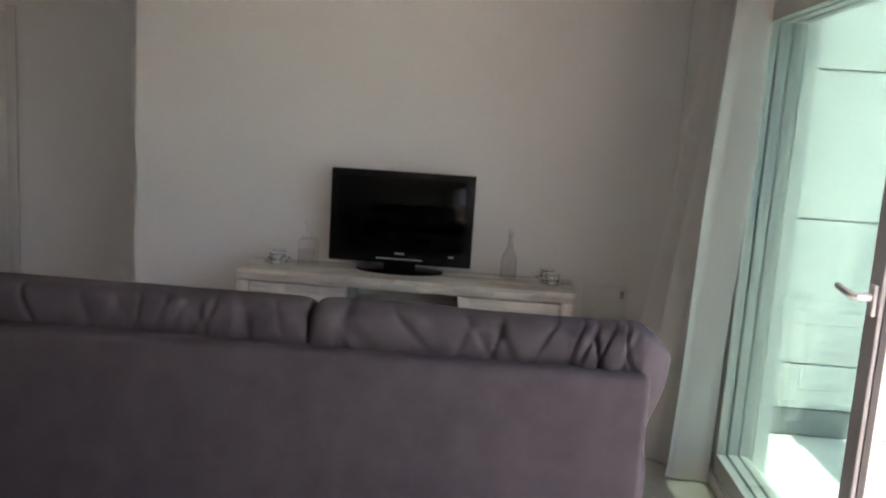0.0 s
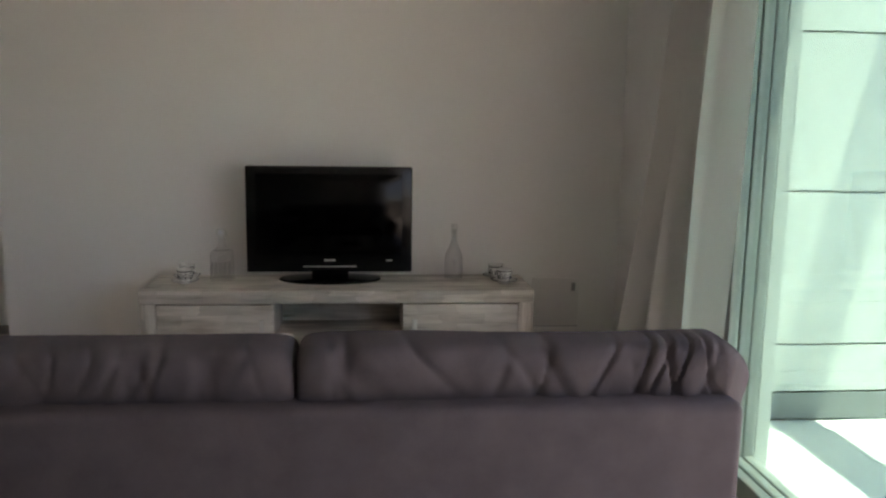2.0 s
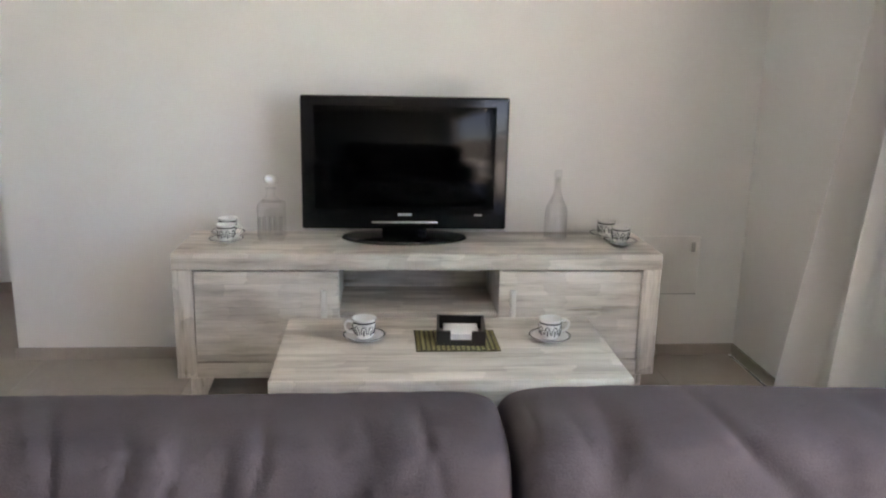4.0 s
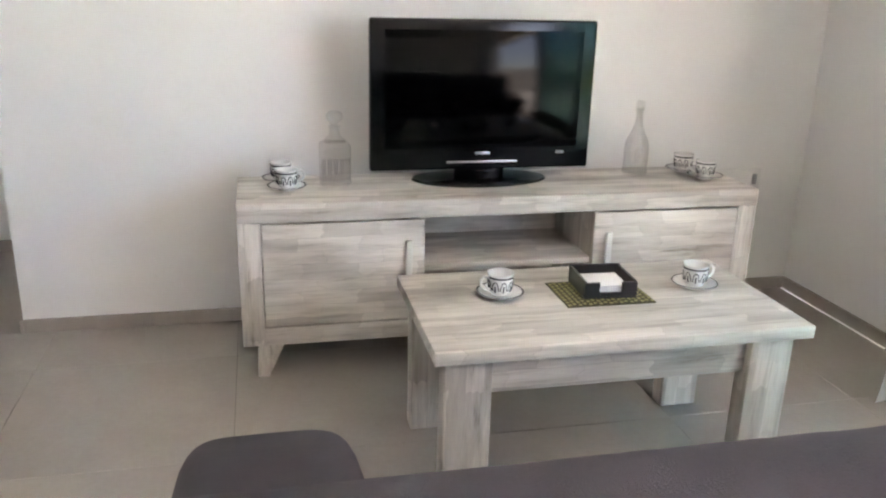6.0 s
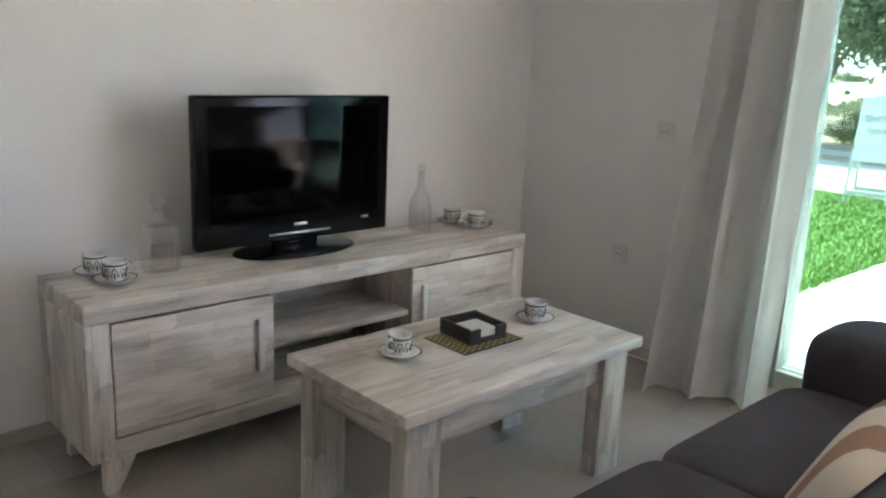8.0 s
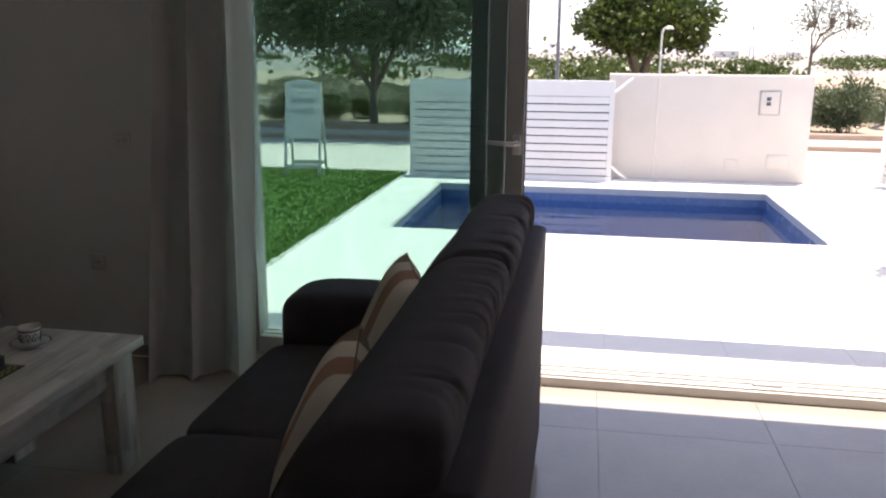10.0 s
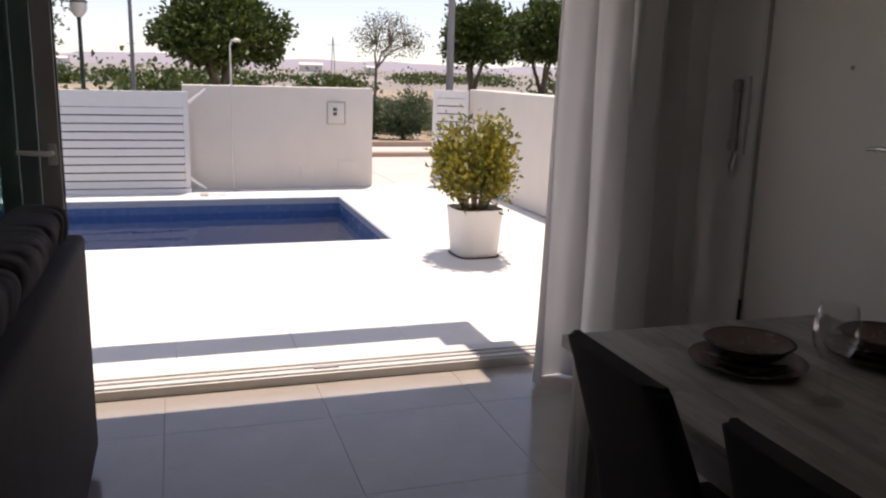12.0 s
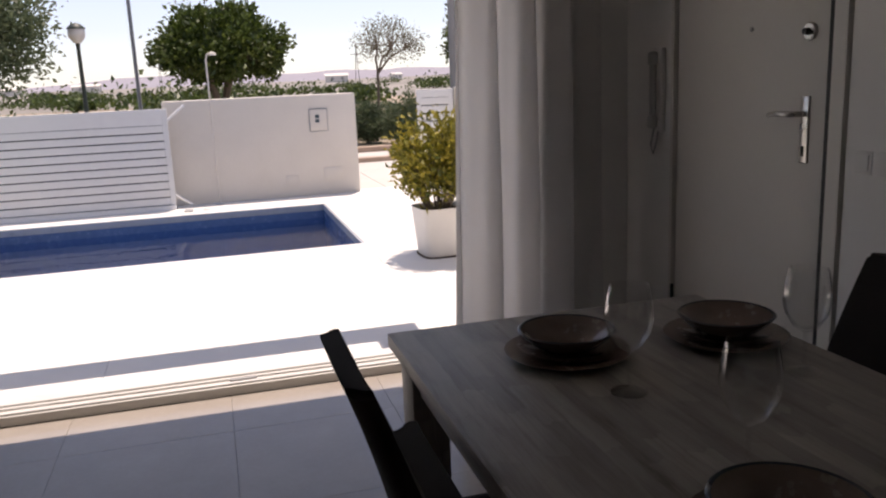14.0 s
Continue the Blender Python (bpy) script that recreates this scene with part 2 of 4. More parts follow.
OLIVE_LEAF = surface("olive_leaf", (0.045, 0.075, 0.035), (0.15, 0.19, 0.10), 1.0, 10, 0.5, 0.0, island=0.5, translucent=0.25)
DRY_LEAF = surface("dry_leaf", (0.10, 0.10, 0.07), (0.22, 0.21, 0.15), 1.0, 10, 0.6, 0.0, island=0.5, translucent=0.2)
BARK = surface("bark", (0.085, 0.065, 0.05), (0.20, 0.16, 0.125), 9, 60, 0.9, 0.8, stretch=(1, 1, 0.3), bump_distance=0.02)
EARTH = surface("dry_earth", (0.24, 0.19, 0.13), (0.40, 0.33, 0.25), 0.4, 8, 0.95, 0.5, bump_distance=0.05)
FIELD = surface("far_field", (0.15, 0.145, 0.12), (0.33, 0.30, 0.27), 0.012, 0.2, 0.95, 0.0)
FOOTWAY = surface("pale_footway", (0.50, 0.46, 0.42), (0.60, 0.56, 0.51), 1.2, 50, 0.8, 0.3, vary=0.1)
KERB = surface("terracotta_kerb", (0.34, 0.24, 0.175), (0.46, 0.34, 0.26), 3, 60, 0.85, 0.4)
ASPHALT = surface("asphalt", (0.06, 0.058, 0.055), (0.11, 0.105, 0.10), 3, 120, 0.9, 0.6)
POLE = plain("grey_painted_pole", (0.30, 0.30, 0.30), 0.5)
DARK_METAL_AND_SHADE = plain("dark_green_iron_and_gap_shade", (0.03, 0.045, 0.04), 0.5)
# the air's haze is mixed into this flat grey-lilac hill colour
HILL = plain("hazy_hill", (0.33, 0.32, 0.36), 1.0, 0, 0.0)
FAR_WHITE = plain("far_whitewash", (0.72, 0.68, 0.64), 0.9)
PILLOW_A = surface("cream_linen", (0.60, 0.52, 0.43), (0.72, 0.64, 0.55), 6, 300, 0.9, 0.5)
PILLOW_B = surface("terracotta_linen", (0.33, 0.17, 0.11), (0.42, 0.24, 0.165), 6, 300, 0.9, 0.5)
PILLOW_C = surface("brown_linen", (0.16, 0.11, 0.075), (0.24, 0.17, 0.12), 6, 300, 0.9, 0.5)
INK_PRINT = plain("dark_print", (0.06, 0.09, 0.10), 0.6)


# ---- building helpers ----
def finish(name, bm, mat, parent=None, label="", smooth=False):
    me = bpy.data.meshes.new(name)
    bmesh.ops.recalc_face_normals(bm, faces=bm.faces)
    bm.to_mesh(me)
    bm.free()
    me.materials.append(mat)
    if smooth:
        me.shade_smooth()
        me.set_sharp_from_angle(angle=radians(42))
    ob = new(name, me)
    if parent:
        ob.parent = parent
    if label:
        ob["label"] = label
    return ob


def part(name, bm, mat, parent, label="", smooth=True):
    return finish(name, bm, mat, parent, label, smooth)


def thing(name, m, label, category, group=""):
    e = new(name)
    e.matrix_basis = m
    return tagged(e, label, category, group)


def setting(name, bm, mat, label="", smooth=False):
    return tagged(finish(name, bm, mat, None, "", smooth), label, "", "", "structure")


def bx(x0, y0, z0, x1, y1, z1, bevel=0.0, bm=None, seg=2):
    """A box, with rounded edges where a bevel is given, added to bm."""
    bm = bm or bmesh.new()
    r = bmesh.ops.create_cube(bm, size=1.0)
    for v in r["verts"]:
        v.co = ((x0 + x1) / 2 + v.co.x * (x1 - x0), (y0 + y1) / 2 + v.co.y * (y1 - y0), (z0 + z1) / 2 + v.co.z * (z1 - z0))
    if bevel:
        edges = list({e for v in r["verts"] for e in v.link_edges})
        bmesh.ops.bevel(bm, geom=edges, offset=bevel, segments=seg, profile=0.5, affect='EDGES', clamp_overlap=True)
    return bm


def lathe(profile, seg=28, bm=None):
    """A turned shape from (radius, height) pairs."""
    bm = bm or bmesh.new()
    rings = []
    for r, z in profile:
        rings.append([bm.verts.new((r * math.cos(2 * math.pi * i / seg), r * math.sin(2 * math.pi * i / seg), z)) for i in range(seg)] if r > 1e-5 else [bm.verts.new((0, 0, z))])
    for a, b in zip(rings, rings[1:]):
        for i in range(seg):
            j = (i + 1) % seg
            f = [a[i % len(a)], a[j % len(a)], b[j % len(b)], b[i % len(b)]]
            f = list(dict.fromkeys(f))
            if len(f) > 2:
                bm.faces.new(f)
    return bm


def tube(points, radii, seg=8, bm=None):
    """A tapered tube along points."""
    bm = bm or bmesh.new()
    points = [Vector(p) for p in points]
    rings = []
    for i, p in enumerate(points):
        d = (points[min(i + 1, len(points) - 1)] - points[max(i - 1, 0)]).normalized()
        side = d.orthogonal().normalized() if i == 0 else (rings[-1][1] - d * rings[-1][1].dot(d)).normalized()
        up = d.cross(side)
        r = radii[i] if isinstance(radii, (list, tuple)) else radii
        rings.append(([bm.verts.new(p + (side * math.cos(2 * math.pi * k / seg) + up * math.sin(2 * math.pi * k / seg)) * r) for k in range(seg)], side))
    for (a, _), (b, _) in zip(rings, rings[1:]):
        for k in range(seg):
            bm.faces.new((a[k], a[(k + 1) % seg], b[(k + 1) % seg], b[k]))
    bm.faces.new(rings[0][0][::-1])
    bm.faces.new(rings[-1][0])
    return bm


def spow(v, e):
    return math.copysign(abs(v) ** e, v)


def puffed(cx, cy, cz, hx, hy, hz, e1=0.35, e2=0.35, nu=48, nv=24, disp=None, bm=None):
    """A stuffed shape: a rounded box whose skin disp(x, y, z) pushes in and out. The poles lie along x."""
    bm = bm or bmesh.new()
    rows = []
    for i in range(nv + 1):
        t = -1 + 2 * i / nv
        u = t * (1.5 - 0.5 * t * t)
        r = max(1 - abs(u) ** (2 / e1), 0) ** (e1 / 2)
        row = []
        for j in range(nu):
            b = 2 * math.pi * j / nu
            n = Vector((u, r * spow(math.cos(b), e2), r * spow(math.sin(b), e2)))
            p = Vector((n.x * hx, n.y * hy, n.z * hz))
            if disp:
                p += Vector((0.2 * n.x, n.y, n.z)) * disp(p.x, p.y, p.z)
            row.append(p + Vector((cx, cy, cz)))
        rows.append([bm.verts.new(row[0])] if i in (0, nv) else [bm.verts.new(p) for p in row])
    for a, b in zip(rows, rows[1:]):
        for j in range(nu):
            k = (j + 1) % nu
            f = list(dict.fromkeys([a[j % len(a)], a[k % len(a)], b[k % len(b)], b[j % len(b)]]))
            bm.faces.new(f)
    return bm


def pieces_mesh(name, sx, sy, sz, mat, chamfer=0.0008):
    me = bpy.data.meshes.new(name)
    v = []
    for z, c in ((0, 0), (sz - chamfer, 0), (sz, chamfer)):
        v += [(c, c, z), (sx - c, c, z), (sx - c, sy - c, z), (c, sy - c, z)]
    f = [(8, 9, 10, 11)]
    for k in (0, 4):
        f += [(k + i, k + (i + 1) % 4, k + 4 + (i + 1) % 4, k + 4 + i) for i in range(4)]
    me.from_pydata(v, [], f)
    me.materials.append(mat)
    return me


def tile_field(parent, name, x0, x1, y0, y1, z, size, mat, thick=0.01, gap=0.003, cuts=None):
    """Lays tiles over a rectangle, cut at its edges. Alike tiles share one mesh."""
    made = cuts if cuts is not None else {}
    y = y0
    while y < y1 - 0.01:
        x = x0
        h = min(size[1], y1 - y)
        while x < x1 - 0.01:
            w = min(size[0], x1 - x)
            key = (round(w, 3), round(h, 3))
            if key not in made:
                made[key] = pieces_mesh(name, w - gap, h - gap, thick, mat)
            ob = new(name, made[key])
            ob.parent = parent
            ob.location = (x + gap / 2, y + gap / 2, z - thick)
            x += size[0]
        y += size[1]


def leaves_mesh(name, centres, normals, size, mat, rng, width=0.5):
    """Many small folded leaves, each its own island, round the given places."""
    n = len(centres)
    d = rng.normal(size=(n, 3)) * 0.9 + normals
    d /= np.linalg.norm(d, axis=1)[:, None]
    s = np.cross(d, rng.normal(size=(n, 3)))
    s /= np.linalg.norm(s, axis=1)[:, None]
    u = np.cross(s, d)
    l = size * rng.uniform(0.6, 1.35, (n, 1))
    v = np.empty((n, 4, 3))
    v[:, 0] = centres
    v[:, 1] = centres + d * l * 0.5 + s * l * width * 0.5 + u * l * 0.12
    v[:, 2] = centres + d * l - u * l * 0.15
    v[:, 3] = centres + d * l * 0.5 - s * l * width * 0.5 + u * l * 0.12
    i = np.arange(n)[:, None] * 4
    f = np.concatenate([i + [[0, 1, 2]], i + [[0, 2, 3]]])
    me = bpy.data.meshes.new(name)
    me.from_pydata(v.reshape(-1, 3).tolist(), [], f.tolist())
    me.materials.append(mat)
    return me

# ---- the house shell ----
XE, XO, YN, YS, XW, ZC = 0.735, 0.98, 4.72, -0.95, -4.352, 2.6
OPEN_S, OPEN_N, OPEN_T = -0.42, 3.42, 2.05

bm = bx(XW - 0.2, YS - 0.25, -0.2, 0.713, 6.2, -0.011)
floor = setting("floor", bm, GROUT, "greige porcelain tiled living room floor")
bm = bx(-2.46, YN, -0.01, XO, YN + 0.25, ZC)
bx(-2.46, YN + 0.25, -0.01, -2.26, 5.75, ZC, bm=bm)
setting("wall_north", bm, WALL, "smooth white painted wall behind the television")
bm = bx(XE, OPEN_N, -0.01, XO, YN, ZC)
bx(XE, YS - 0.25, -0.01, XO, OPEN_S, ZC, bm=bm)
bx(XE, OPEN_S, OPEN_T, XO, OPEN_N, ZC, bm=bm)
setting("wall_east", bm, WALL, "white painted wall with a wide patio opening")
bm = bx(XW, YS - 0.25, -0.01, -0.715, YS, ZC)
bx(0.335, YS - 0.25, -0.01, XE, YS, ZC, bm=bm)
bx(-0.715, YS - 0.25, 2.10, 0.335, YS, ZC, bm=bm)
setting("wall_south", bm, WALL, "white painted wall with the entrance door")
bm = bx(-0.715, YS - 0.32, -0.01, 0.335, YS - 0.252, 2.2)
setting("wall_porch", bm, WALL, "plain wall behind the entrance door")
setting("wall_west", bx(XW - 0.2, YS - 0.25, -0.01, XW, 6.2, ZC), WALL, "plain white painted wall")
setting("wall_corridor", bx(XW, 5.75, -0.01, -2.26, 5.95, ZC), WALL, "white painted wall at the end of the passage")
setting("ceiling", bx(XW - 0.2, YS - 0.32, ZC, XO, 6.2, ZC + 0.3), CEILING, "flat white painted ceiling")


def skirting(x0, y0, x1, y1):
    setting("baseboard", bx(x0, y0, 0, x1, y1, 0.052, 0.002), FLOOR_TILE, "greige tile skirting")


skirting(-2.458, YN - 0.012, XE - 0.012, YN)
skirting(XE - 0.012, OPEN_N, XE, YN)
skirting(XE - 0.012, YS, XE, OPEN_S)
skirting(0.345, YS, XE - 0.012, YS + 0.012)
skirting(XW, YS, -0.725, YS + 0.012)
skirting(-2.472, YN - 0.012, -2.46, 5.738)
skirting(XW, 5.738, -2.472, 5.75)

# entrance door
door = tagged(new("door_1"), "cream armoured entrance door with steel lever, closed", "door", "", "structure")
door.matrix_basis = pose(-0.16, YS, 0)
leaf = part("leaf", bx(-0.455, -0.05, 0.008, 0.455, -0.004, 2.05, 0.003), DOOR_PAINT, door)
bm = bx(-0.545, -0.06, 0, -0.482, 0.012, 2.1, 0.003)
bx(0.468, -0.06, 0, 0.488, 0.012, 2.1, 0.003, bm)
bx(-0.482, -0.06, 2.062, 0.468, 0.012, 2.1, 0.003, bm)
part("frame", bm, DOOR_PAINT, door, smooth=False)
part("gasket", bx(-0.481, -0.055, 0.0, -0.456, 0.004, 2.06), RUBBER, door, "black rubber seal", False)
part("hinge", lathe([(0, 0), (0.008, 0), (0.008, 0.10), (0, 0.10)], 10), DARK_METAL_AND_SHADE, door).location = (0.462, 0.006, 0.30)
bm = bx(-0.030, 0, -0.115, 0.030, 0.008, 0.115, 0.003)
for v in bm.verts:
    if abs(v.co.z) > 0.09:
        v.co.x *= 0.7
plate = part("handle_plate", bm, STEEL, leaf, "oval steel handle plate")
plate.location = (-0.355, -0.004, 1.145)
lever = part("lever", tube([(0, 0, 0), (0, 0.045, 0), (0.012, 0.056, 0), (0.05, 0.058, 0.001), (0.10, 0.056, -0.002), (0.125, 0.053, -0.006)], [0.010, 0.010, 0.011, 0.010, 0.009, 0.007], 10), STEEL, leaf, "curved steel lever")
lever.location = (-0.355, 0.002, 1.20)
key = part("keyhole", bx(-0.007, 0, -0.022, 0.007, 0.003, 0.014, 0.002), RUBBER, leaf)
key.location = (-0.355, 0.004, 1.075)
rose = part("lock_rose", lathe([(0, 0), (0.031, 0), (0.031, 0.006), (0.026, 0.012), (0.014, 0.012), (0.012, 0.008), (0, 0.008)], 24), STEEL, leaf, "round steel lock rose")
rose.matrix_basis = pose(-0.362, -0.004, 1.475, -90)
knob = part("lock_core", lathe([(0, 0), (0.012, 0), (0.011, 0.022), (0, 0.024)], 14), RUBBER, leaf)
knob.matrix_basis = pose(-0.362, 0.004, 1.475, -90)
peep = part("peephole", lathe([(0, 0), (0.009, 0), (0.009, 0.004), (0.005, 0.006), (0, 0.004)], 14), GREY_PLASTIC, leaf)
peep.matrix_basis = pose(-0.045, -0.004, 1.50, -90)

# passage door
door2 = tagged(new("door_2"), "white interior door in the passage, closed", "door", "", "structure")
door2.matrix_basis = pose(-3.98, 5.75, 0)
part("leaf", bx(-0.36, -0.02, 0.006, 0.1, -0.002, 2.03, 0.002), DOOR_PAINT, door2)
part("architrave", bx(0.102, -0.03, 0, 0.175, -0.001, 2.08, 0.004), DOOR_PAINT, door2)

# wall fittings
phone = thing("intercom_phone", pose(0.425, YS, 1.09), "white door intercom handset hung on the wall", "intercom")
part("base", bx(-0.042, 0, 0, 0.042, 0.028, 0.37, 0.008), PLASTIC, phone)
bm = bx(-0.024, 0.028, 0.015, 0.024, 0.062, 0.075, 0.012)
bx(-0.022, 0.035, 0.07, 0.022, 0.052, 0.30, 0.008, bm)
bx(-0.024, 0.028, 0.295, 0.024, 0.062, 0.355, 0.012, bm)
part("handset", bm, GREY_PLASTIC, phone, "grey plastic handset")
part("cord", tube([(0.01, 0.03, 0.012), (0.012, 0.045, -0.06), (0.0, 0.04, -0.10), (-0.012, 0.03, -0.05), (-0.012, 0.02, 0.01)], 0.004, 8), GREY_PLASTIC, phone)
for i in range(4):
    sw = thing("light_switch", pose(-0.80 - 0.074 * i, YS, 1.02), "white square rocker switch beside the entrance door", "switch", "switches by the door")
    part("plate", bx(-0.036, 0, 0, 0.036, 0.009, 0.075, 0.003), PLASTIC, sw)
    part("rocker", bx(-0.024, 0.009, 0.012, 0.024, 0.013, 0.063, 0.002), PLASTIC, sw)


def socket(m, label):
    s = thing("wall_socket", m, label, "socket")
    part("plate", bx(-0.041, -0.009, -0.041, 0.041, 0, 0.041, 0.004), PLASTIC, s)
    bm = lathe([(0.0, 0.0), (0.021, 0.0), (0.021, 0.003), (0.024, 0.003), (0.024, -0.004)], 20)
    w = part("well", bm, PLASTIC, s)
    w.matrix_basis = pose(0, -0.012, 0, 90)
    for dx in (-0.0095, 0.0095):
        h = part("pin_hole", lathe([(0, 0), (0.003, 0), (0.003, 0.002), (0, 0.002)], 8), RUBBER, s)
        h.matrix_basis = pose(dx, -0.0125, 0, 90)


socket(pose(XE, 4.088, 0.462, 0, 0, -90), "white square wall socket near the corner")
panel = thing("access_panel", pose(0.40, YN, 0.29), "white telecom access panel set in the wall", "wall panel")
part("cover", bx(-0.13, -0.010, 0.004, 0.13, 0, 0.27, 0.003), PLASTIC, panel)
# thin grey strip draws the shade line under the cover
part("shadow_gap", bx(-0.13, -0.006, 0.0, 0.13, 0, 0.0035), GREY_PLASTIC, panel, smooth=False)
part("latch", bx(0.088, -0.018, 0.20, 0.108, -0.010, 0.245, 0.003), GREY_PLASTIC, panel, "small grey latch")
socket(pose(XE, 3.91, 1.045, 0, 0, -90), "white blank wall plate above the socket")

# ---- sliding patio door ----
slider = tagged(new("door_3"), "grey aluminium three-leaf sliding patio door, standing open", "patio door", "", "structure")
slider.matrix_basis = pose(0.715, 0, 0)
bm = bx(0, OPEN_S, -0.06, 0.245, OPEN_N, 0.045, 0.004)
part("sill", bm, ALU, slider, smooth=False)
for x in (0.012, 0.075, 0.124):
    part("track_rail", bx(x, OPEN_S, 0.045, x + (0.022 if x < 0.02 else 0.007), OPEN_N, 0.055, 0.002), ALU, slider, smooth=False)
bm = bx(0.03, OPEN_N - 0.06, 0.045, 0.24, OPEN_N, OPEN_T, 0.003)
for x in (0.06, 0.10, 0.14, 0.18):
    bx(x, OPEN_N - 0.075, 0.062, x + 0.014, OPEN_N - 0.06, OPEN_T, 0, bm)
bx(0.03, OPEN_S, 0.062, 0.24, OPEN_S + 0.05, OPEN_T, 0.003, bm)
bx(0.03, OPEN_S, OPEN_T - 0.05, 0.24, OPEN_N, OPEN_T, 0.003, bm)
part("frame", bm, ALU, slider, smooth=False)
part("drain_cover", bx(0.05, 0.93, 0.045, 0.078, 1.05, 0.0575, 0.003), GREY_PLASTIC, slider)
for i, (x, y0, y1) in enumerate(((0.006, 2.072, 3.345), (0.056, 2.155, 3.35), (0.106, 2.24, 3.355))):
    bm = bx(x, y0, 0.065, x + 0.042, y0 + 0.075, OPEN_T - 0.055, 0.004)
    bx(x, y1 - 0.06, 0.065, x + 0.042, y1, OPEN_T - 0.055, 0.004, bm)
    bx(x + 0.001, y0 + 0.075, 0.065, x + 0.041, y1 - 0.06, 0.145, 0.004, bm)
    bx(x + 0.001, y0 + 0.075, OPEN_T - 0.13, x + 0.041, y1 - 0.06, OPEN_T - 0.055, 0.004, bm)
    lf = part("leaf_frame", bm, LEAF_ALU, slider, "grey aluminium leaf frame", False)
    part("pane", bx(x + 0.016, y0 + 0.07, 0.14, x + 0.028, y1 - 0.055, OPEN_T - 0.125), PANE, lf, "greenish clear pane", False)
    part("gasket", bx(x + 0.012, y0 - 0.006, 0.07, x + 0.030, y0, OPEN_T - 0.06), RUBBER, lf, "black brush seal", False)
    if i == 0:
        part("handle_rose", bx(x - 0.012, y0 + 0.012, 1.03, x, y0 + 0.046, 1.115, 0.005), ALU, lf)
        part("lever", tube([(x - 0.01, y0 + 0.03, 1.08), (x - 0.045, y0 + 0.03, 1.08), (x - 0.055, y0 + 0.045, 1.08), (x - 0.053, y0 + 0.10, 1.082), (x - 0.05, y0 + 0.15, 1.086)], [0.011, 0.010, 0.011, 0.010, 0.008], 10), ALU, lf, "white lever handle")


# ---- curtains ----
def curtain(name, top, hem, height, folds, label, shift=0.0):
    """A pleated curtain between a line in plan under the rail and a line along the hem, with folds that broaden downwards."""
    c = thing(name, pose(0, 0, 0), label, "curtain")
    bm = bmesh.new()
    nu, nv = 190, 40
    a0, a1, b0, b1 = (Vector((*p, 0)) for p in (*top, *hem))
    grid = []
    for i in range(nv + 1):
        z = 0.012 + (height - 0.012) * i / nv
        k = 1 - i / nv
        p0, p1 = a0.lerp(b0, k ** 1.5), a1.lerp(b1, k ** 1.5)
        d = (p1 - p0).normalized()
        n = Vector((d.y, -d.x, 0))
        row = []
        for j in range(nu + 1):
            u = j / nu
            ph = 2 * math.pi * folds * u + 0.7 * math.sin(3.1 * u + 1.4 * k + shift) + 0.35 * k * math.sin(7 * u + shift)
            amp = 0.042 + 0.026 * k + 0.010 * math.sin(5.3 * u + 2 + shift) + 0.006 * math.sin(9 * k + 4 * u)
            out = amp * math.sin(ph) + 0.22 * amp * math.sin(2.3 * ph + 1 + 2 * k)
            p = p0.lerp(p1, u) + n * out + d * 0.022 * math.cos(ph)
            row.append(bm.verts.new((p.x, p.y, z + (0.006 * math.sin(ph) if i == 0 else 0))))
        grid.append(row)
    for a, b in zip(grid, grid[1:]):
        for j in range(nu):
            bm.faces.new((a[j], a[j + 1], b[j + 1], b[j]))
    bmesh.ops.solidify(bm, geom=bm.faces[:], thickness=0.003)
    part("cloth", bm, CURTAIN, c)
    part("rail", bx(min(a0.x, a1.x) - 0.01, min(a0.y, a1.y), height, max(a0.x, a1.x) + 0.02, max(a0.y, a1.y), ZC), PLASTIC, c, "white ceiling rail", False)
    return c


curtain("curtain", ((0.63, 3.63), (0.66, 3.23)), ((0.42, 3.71), (0.615, 3.26)), 2.57, 2.8, "white full-length curtain gathered beside the patio door")
curtain("curtain", ((0.64, -0.05), (0.62, -0.72)), ((0.47, 0.09), (0.60, -0.70)), 2.57, 4.2, "white full-length curtain gathered beside the entrance door", 1.3)


# ---- sofa ----
def wrinkle(seed, amount, scale, depth=0.4):
    """Broad bulges with slanting creases between them."""
    def f(x, y, z):
        w = noise.noise(Vector((x * 2.2 + seed, y * 3, z * 3 + seed)))
        s = noise.noise(Vector(((x + 0.5 * z) * scale + 1.0 * w, y * 0.8 + seed, z * 1.2)))
        s2 = noise.noise(Vector(((x - 0.3 * z) * scale * 1.5 + 1.3 * w + 5, y * 1.1 + seed, z * 1.9)))
        s3 = noise.noise(Vector(((x + 0.2 * z) * scale * 2.9 + 9, y * 2 + seed, z * 3.5)))
        crease = max(0.0, 1 - abs(s) * 6) ** 1.4 + 0.9 * max(0.0, 1 - abs(s2) * 6) ** 1.4
        strength = depth * (1 + 0.7 * noise.noise(Vector((x * 2.3 + seed * 2, z * 2, 0))))
        behind = (0.10 + 0.90 * min(max(0.32 - y / 0.12, 0.0), 1.0)) * min(max((0.47 - abs(x)) / 0.16, 0.3), 1.0)
        return amount * (0.45 * w + depth * behind * (0.5 * s2 + 0.2 * s3) - crease * strength * behind)
    return f


